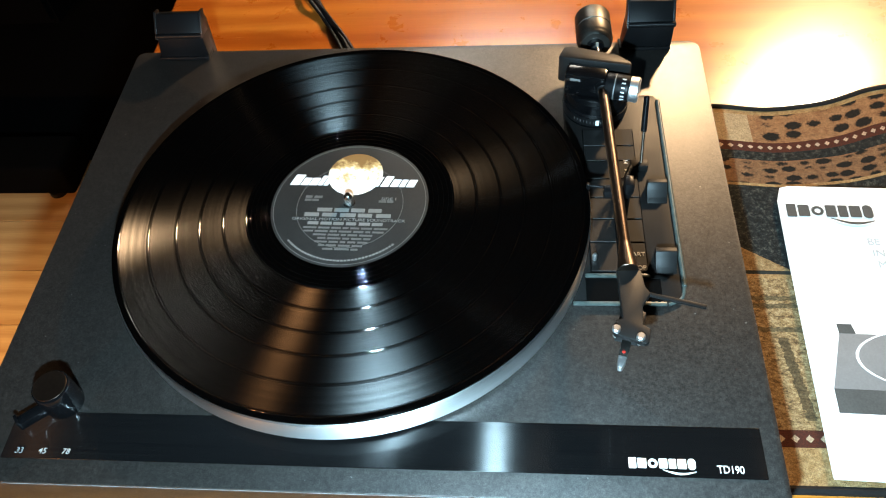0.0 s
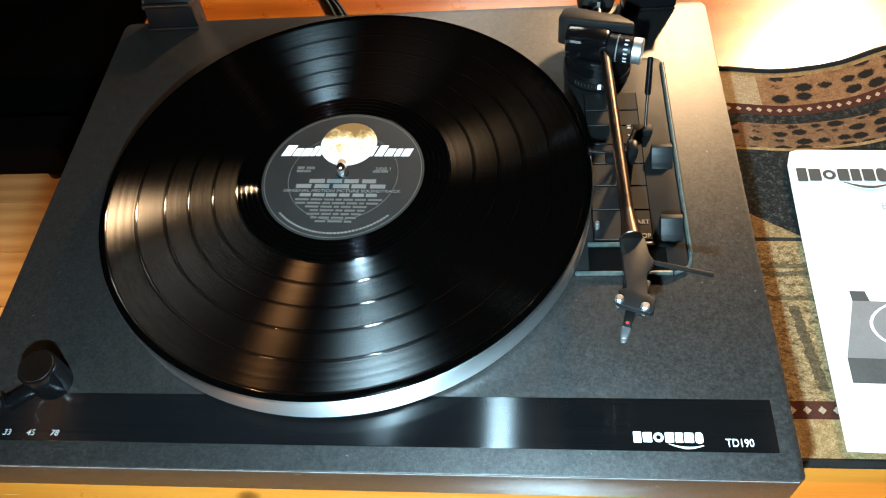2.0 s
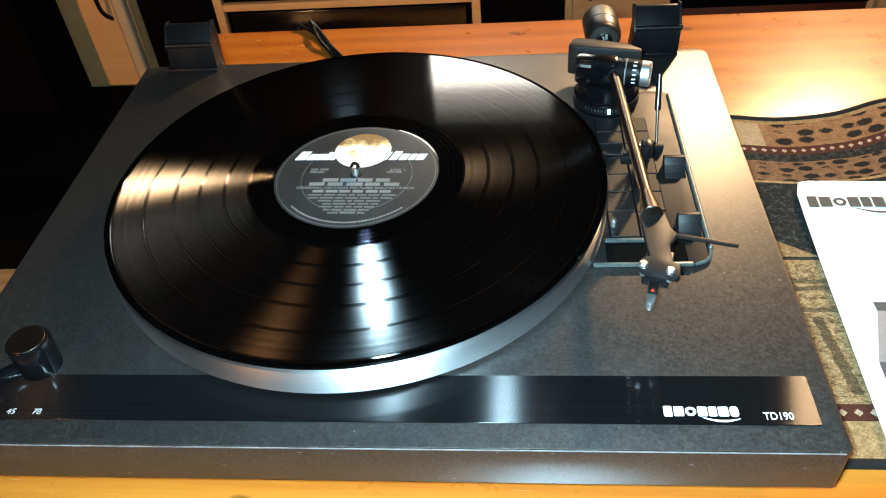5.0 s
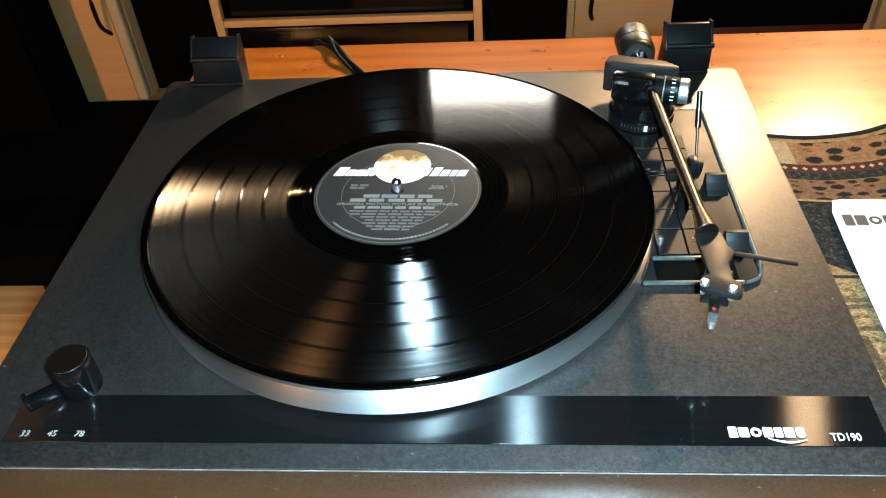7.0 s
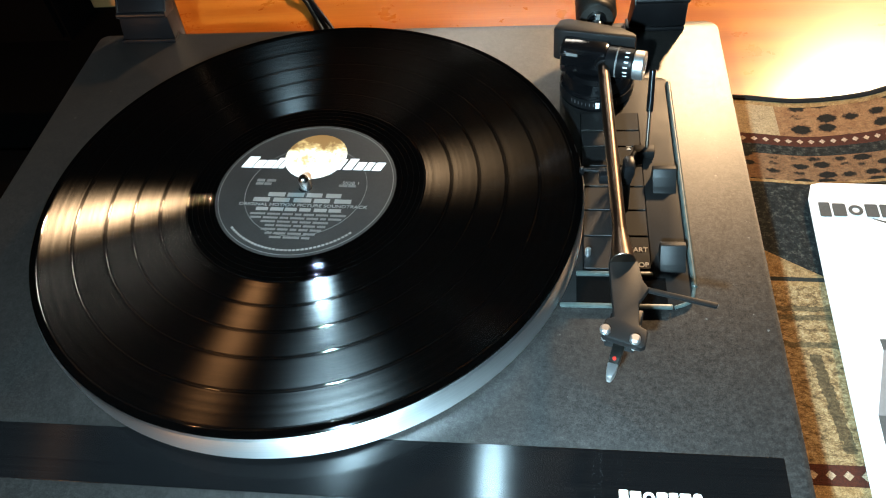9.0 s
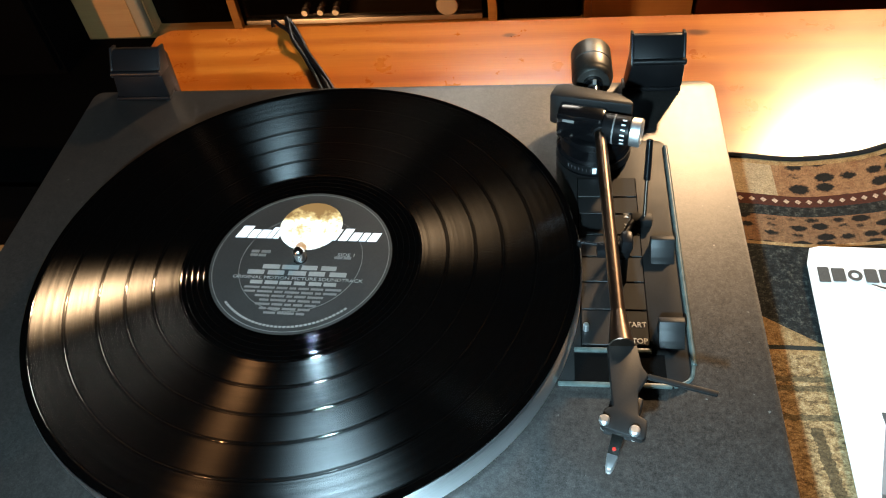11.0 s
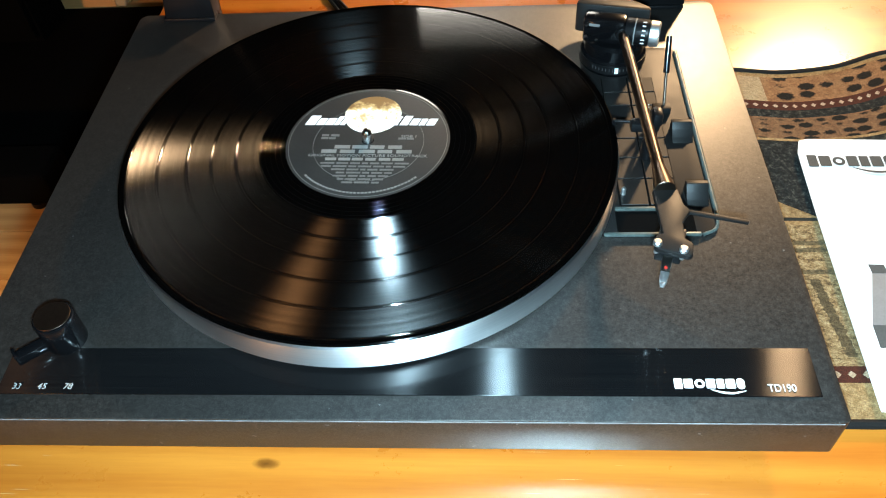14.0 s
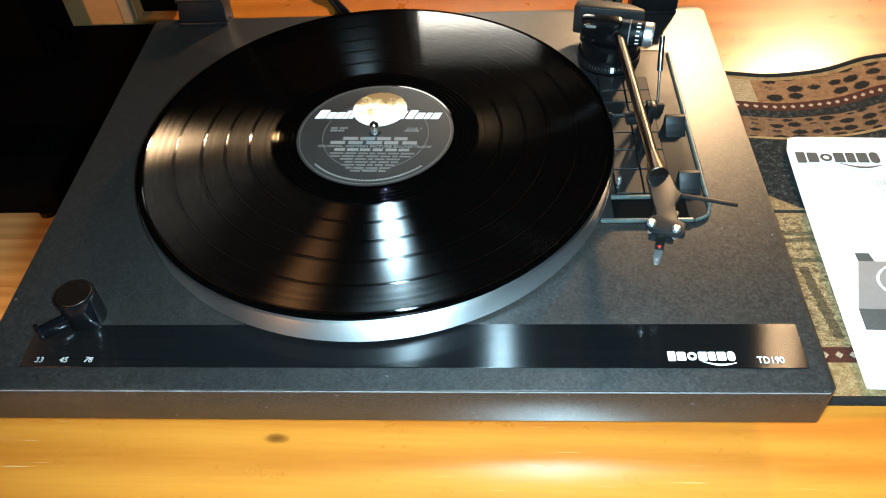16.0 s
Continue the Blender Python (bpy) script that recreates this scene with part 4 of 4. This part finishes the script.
grid = [[b.verts.new(rug_point(X0 + (X1 - X0) * i / nx, V0 + (V1 - V0) * j / ny)) for i in range(nx + 1)] for j in range(ny + 1)]
for j in range(ny):
    for i in range(nx):
        f = b.faces.new((grid[j][i], grid[j][i + 1], grid[j + 1][i + 1], grid[j + 1][i]))
        for loop, (a, c) in zip(f.loops, ((i, j), (i + 1, j), (i + 1, j + 1), (i, j + 1))):
            loop[uvl].uv = ((X1 - X0) * a / nx, V0 + (V1 - V0) * c / ny)
ext = bmesh.ops.extrude_face_region(b, geom=list(b.faces))
bmesh.ops.translate(b, vec=(0, 0, -0.0028), verts=[v for v in ext["geom"] if isinstance(v, bmesh.types.BMVert)])
bmesh.ops.recalc_face_normals(b, faces=b.faces)
part("weave", b, M_RUG, rug_thing)
for v in (V0, V1):
    part("binding", pipe([Vector(rug_point(X0 + (X1 - X0) * i / 40, v)) - Vector((0, 0, 0.0012)) for i in range(41)], 0.0028, 8), M_BIND, rug_thing)
part("binding", pipe([Vector(rug_point(X0, V0 + (V1 - V0) * i / 20)) - Vector((0, 0, 0.0012)) for i in range(21)], 0.0022, 8), M_BIND, rug_thing)

book = thing("instruction_booklet", "white paper instruction booklet lying on the rug", "booklet")
BM = Matrix.Translation((0.2825, -0.1410, 0)) @ pose(0, 0, 0, 0, 0, -1.8)


def sheet(z, inset=0.0):
    b = bmesh.new()
    n = 16
    rows = []
    for j in range(n + 1):
        row = []
        for i in range(n + 1):
            x, y = 0.148 * i / n, 0.2155 * j / n
            lift = 0.0030 * max(0, (y - 0.12) / 0.095) ** 2 * (1 - 0.5 * i / n)
            cx, cy = x, y
            if j == n and i == 0:
                cx, cy = 0.003, 0.2135
            row.append(b.verts.new((cx + inset, cy - inset, z + lift)))
        rows.append(row)
    for j in range(n):
        for i in range(n):
            b.faces.new((rows[j][i], rows[j][i + 1], rows[j + 1][i + 1], rows[j + 1][i]))
    ext = bmesh.ops.extrude_face_region(b, geom=list(b.faces))
    bmesh.ops.translate(b, vec=(0, 0, -0.0007), verts=[v for v in ext["geom"] if isinstance(v, bmesh.types.BMVert)])
    bmesh.ops.recalc_face_normals(b, faces=b.faces)
    bmesh.ops.transform(b, matrix=BM, verts=b.verts)
    return b


cover = part("cover", sheet(0.0072), M_PAPER, book)
part("page_block", sheet(0.0064, 0.0006), M_PAPER, book)
ZB = 0.0074
word_mark(0.0050, 0.1885, 0.0575, 0.0105, ZB + 0.0018, M_INK, cover, BM)
for i, text in enumerate(("BE", "IN", "M")):
    ob = lettering("cover_word", text, (0.0535 + 0.0015 * i, 0.1655 - i * 0.0095, ZB + 0.0007), 0.0058, M_FADED, cover)
    ob.data.transform(BM)
# picture of a deck on the cover
bm_pic = slab([(0.0110, 0.0400), (0.136, 0.0400), (0.136, 0.0560), (0.0110, 0.0560)], ZB - 0.0003, ZB - 0.0001, 0)
bmesh.ops.transform(bm_pic, matrix=BM, verts=bm_pic.verts)
part("picture_front", bm_pic, M_INK, cover, smooth=False)
bm_pic = slab([(0.0110, 0.0560), (0.136, 0.0560), (0.136, 0.0950), (0.0215, 0.0950)], ZB - 0.0003, ZB - 0.0001, 0)
bmesh.ops.transform(bm_pic, matrix=BM, verts=bm_pic.verts)
part("picture_top", bm_pic, plain("grey_ink", (0.17, 0.17, 0.175), 0.5, grain=900, vary=0.15, relief=0.0), cover, smooth=False)
bm_pic = ring_plate(0.070, 0.078, 0.0420, 0.0402, ZB, squash=0.5)
bmesh.ops.transform(bm_pic, matrix=BM, verts=bm_pic.verts)
part("picture_platter", bm_pic, M_PAPER, cover, smooth=False)
bm_pic = slab([(0.0215, 0.0950), (0.0315, 0.0950), (0.0300, 0.1020), (0.0210, 0.1020)], ZB - 0.0002, ZB, 0)
bmesh.ops.transform(bm_pic, matrix=BM, verts=bm_pic.verts)
part("picture_hinge", bm_pic, M_INK, cover, smooth=False)

# ---- the wall unit behind the table ----
UY = 1.02


def hifi_rack():
    t = thing("media_rack", "pale wooden media rack coloured black behind its front edges", "shelf unit")
    # Birch only along the front edges; the boards behind are coloured black.
    for x in (-0.476, 0.0175):
        part("upright", box(x, x + 0.0165, UY, UY + 0.016, FLOOR, 0.10, 0.001), M_BIRCH, t)
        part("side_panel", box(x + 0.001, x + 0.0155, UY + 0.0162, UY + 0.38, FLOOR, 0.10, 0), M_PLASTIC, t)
    for z in (FLOOR + 0.002, -0.296, -0.10, 0.082):
        part("shelf_edge", box(-0.4592, 0.0172, UY + 0.001, UY + 0.015, z, z + 0.0135, 0.001), M_BIRCH, t)
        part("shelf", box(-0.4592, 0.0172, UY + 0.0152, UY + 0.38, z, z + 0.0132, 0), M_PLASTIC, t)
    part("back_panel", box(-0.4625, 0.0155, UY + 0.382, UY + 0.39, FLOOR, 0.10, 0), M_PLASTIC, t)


def cupboard(x0, x1, hinge_right):
    t = thing("cupboard", "pale birch cupboard with a black bow handle", "cabinet", "cupboards of the wall unit")
    part("body", box(x0, x1, UY + 0.020, UY + 0.40, FLOOR, 0.10, 0.001), M_BIRCH, t)
    d = part("door", box(x0 + (0.001 if hinge_right else 0.012), x1 - (0.0235 if hinge_right else 0.001), UY, UY + 0.0185, FLOOR + 0.004, 0.098, 0.0015), M_BIRCH, t)
    if hinge_right:
        part("edge_post", box(x1 - 0.0230, x1, UY - 0.003, UY + 0.0195, FLOOR + 0.004, 0.098, 0.006, segments=3), M_POST, t, "pale rounded edge post")
    hx = x1 - 0.036 if hinge_right else x0 + 0.040
    part("handle", pipe([(hx, UY + 0.001, -0.150), (hx - 0.002, UY - 0.018, -0.175), (hx, UY - 0.026, -0.225), (hx - 0.002, UY - 0.018, -0.275), (hx + 0.004, UY + 0.001, -0.300)], 0.0042, 8), M_PLASTIC, d)


hifi_rack()
cupboard(-0.80, -0.652, True)
cupboard(0.193, 0.383, False)


def tower(x0, x1, y0, y1, top, mat, label):
    t = thing("floor_speaker", label, "speaker", "black loudspeakers")
    part("cabinet", box(x0, x1, y0, y1, FLOOR, top, 0.004), M_BLACK, t)
    part("grille", box(x0 + 0.006, x1 - 0.006, y0 - 0.012, y0 - 0.0005, FLOOR + 0.02, top - 0.01, 0.004), mat, t)


tower(-0.651, -0.490, UY + 0.05, UY + 0.36, 0.35, M_BLACK, "tall black loudspeaker beside the media rack")
tower(0.040, 0.188, UY + 0.03, UY + 0.36, 0.35, M_BLACK, "tall black loudspeaker between rack and cupboard")
tower(-1.10, -0.776, 0.90, 1.012, 0.45, M_BLACK, "large black loudspeaker on the floor before the cupboard")

chest = thing("dark_cabinet", "black cabinet on a dark maroon base beside the pale cupboard", "cabinet")
part("base", box(0.390, 0.735, UY + 0.004, UY + 0.40, FLOOR, -0.3265, 0.002), M_MAROON, chest, "dark maroon base")
part("carcass", box(0.390, 0.735, UY + 0.02, UY + 0.40, -0.326, 0.10, 0.002), M_BLACK, chest)
part("front_panel", box(0.390, 0.735, UY - 0.002, UY + 0.0195, -0.325, 0.098, 0.002), M_BLACK, chest)
cupboard(0.740, 0.93, False)

recv = thing("stereo_receiver", "black stereo receiver with a silver knob in the rack", "receiver")
part("case", box(-0.452, 0.006, UY + 0.03, UY + 0.34, FLOOR + 0.03, -0.305, 0.003), M_PLASTIC, recv)
part("front_panel", box(-0.452, 0.006, UY + 0.012, UY + 0.0295, FLOOR + 0.03, -0.305, 0.002), M_GLOSS, recv)
part("trim_lip", box(-0.452, 0.006, UY + 0.006, UY + 0.029, FLOOR + 0.0185, FLOOR + 0.0295, 0.002), M_ALU, recv)
part("volume_knob", lathe([(0, 0), (0.021, 0), (0.022, 0.002), (0.0205, 0.020), (0.019, 0.0215), (0, 0.0215)], (-0.056, UY + 0.012, -0.392), 40, pose(0, 0, 0, 90, 0, 0)), M_ALU, recv)
for x in (-0.33, -0.30, -0.27):
    part("small_knob", lathe([(0, 0), (0.007, 0), (0.006, 0.012), (0, 0.012)], (x, UY + 0.012, -0.405), 20, pose(0, 0, 0, 90, 0, 0)), M_ALU, recv)

player = thing("disc_player", "black disc player with a lit white clock on the shelf", "player")
part("case", box(-0.445, 0.0, UY + 0.03, UY + 0.30, -0.2795, -0.205, 0.003), M_PLASTIC, player)
part("front_panel", box(-0.445, 0.0, UY + 0.014, UY + 0.0295, -0.2795, -0.205, 0.002), M_GLOSS, player)
ck = lettering("clock_digits", "8:15", (0, 0, 0), 0.010, glow("white_display", (0.85, 0.92, 1.0), 5.0), player, align="CENTER")
ck.data.transform(Matrix.Translation((-0.253, UY + 0.0135, -0.2470)) @ pose(0, 0, 0, 90, 0, 0))

# Added glowing panel, out of view: makes the bright patch reflected in the record.
glow_panel = thing("television", "added glowing panel above the wall unit, reflected in the record", "television")
part("panel_frame", box(-0.100, 0.520, UY + 0.10, UY + 0.14, 0.375, 0.81, 0.004), M_PLASTIC, glow_panel)
part("panel_face", box(-0.080, 0.500, UY + 0.095, UY + 0.0995, 0.395, 0.785, 0), panel_glow(), glow_panel)
part("panel_stand", box(0.25, 0.43, UY + 0.06, UY + 0.20, 0.3745 - 0.2745, 0.3745, 0.004), M_PLASTIC, glow_panel)

# ---- on the floor beside the table ----
bar_unit = thing("sound_bar", "low black sound bar on the floor with a red light", "sound bar")
part("body", box(-1.25, -0.588, 0.462, 0.535, FLOOR + 0.008, FLOOR + 0.068, 0.006, segments=3), M_BLACK, bar_unit)
for x in (-1.2, -0.625):
    part("rubber_foot", lathe([(0, 0), (0.014, 0), (0.014, 0.009), (0, 0.009)], (x, 0.475, FLOOR), 20), M_PLASTIC, bar_unit)
part("status_light", box(-0.742, -0.738, 0.4605, 0.4625, FLOOR + 0.036, FLOOR + 0.040, 0), glow("red_light", (1.0, 0.12, 0.06), 4.0), bar_unit)

# Added black sheet that makes this area of the floor dark.
floor_sheet = part("dark_floor_sheet", slab([(-0.735, 0.542), (-0.262, 0.542), (-0.262, 1.012), (-1.15, 1.012), (-0.90, 0.715)], FLOOR + 0.0005, FLOOR + 0.008, 0.002), M_BLACK)
tagged(floor_sheet, "flat black sheet added over the floor before the cupboards", "mat")

# ---- floor boards, piece by piece ----
random.seed(4)
bw = 0.094
shared = {}
for i in range(14):
    y = 0.02 - 0.45 + i * bw
    x = -1.9 + random.uniform(0, 0.5)
    while x < 0.6:
        n = random.choice((0.5, 0.7, 0.9))
        if n not in shared:
            shared[n] = part("floor_plank", box(0, n - 0.0012, 0, bw - 0.0012, -0.0039, 0, 0.0006, segments=1), M_FLOOR, floor)
            shared[n].location = (x, y, FLOOR)
        else:
            ob = new("floor_plank", shared[n].data)
            ob.parent, ob.location = floor, (x, y, FLOOR)
        x += n
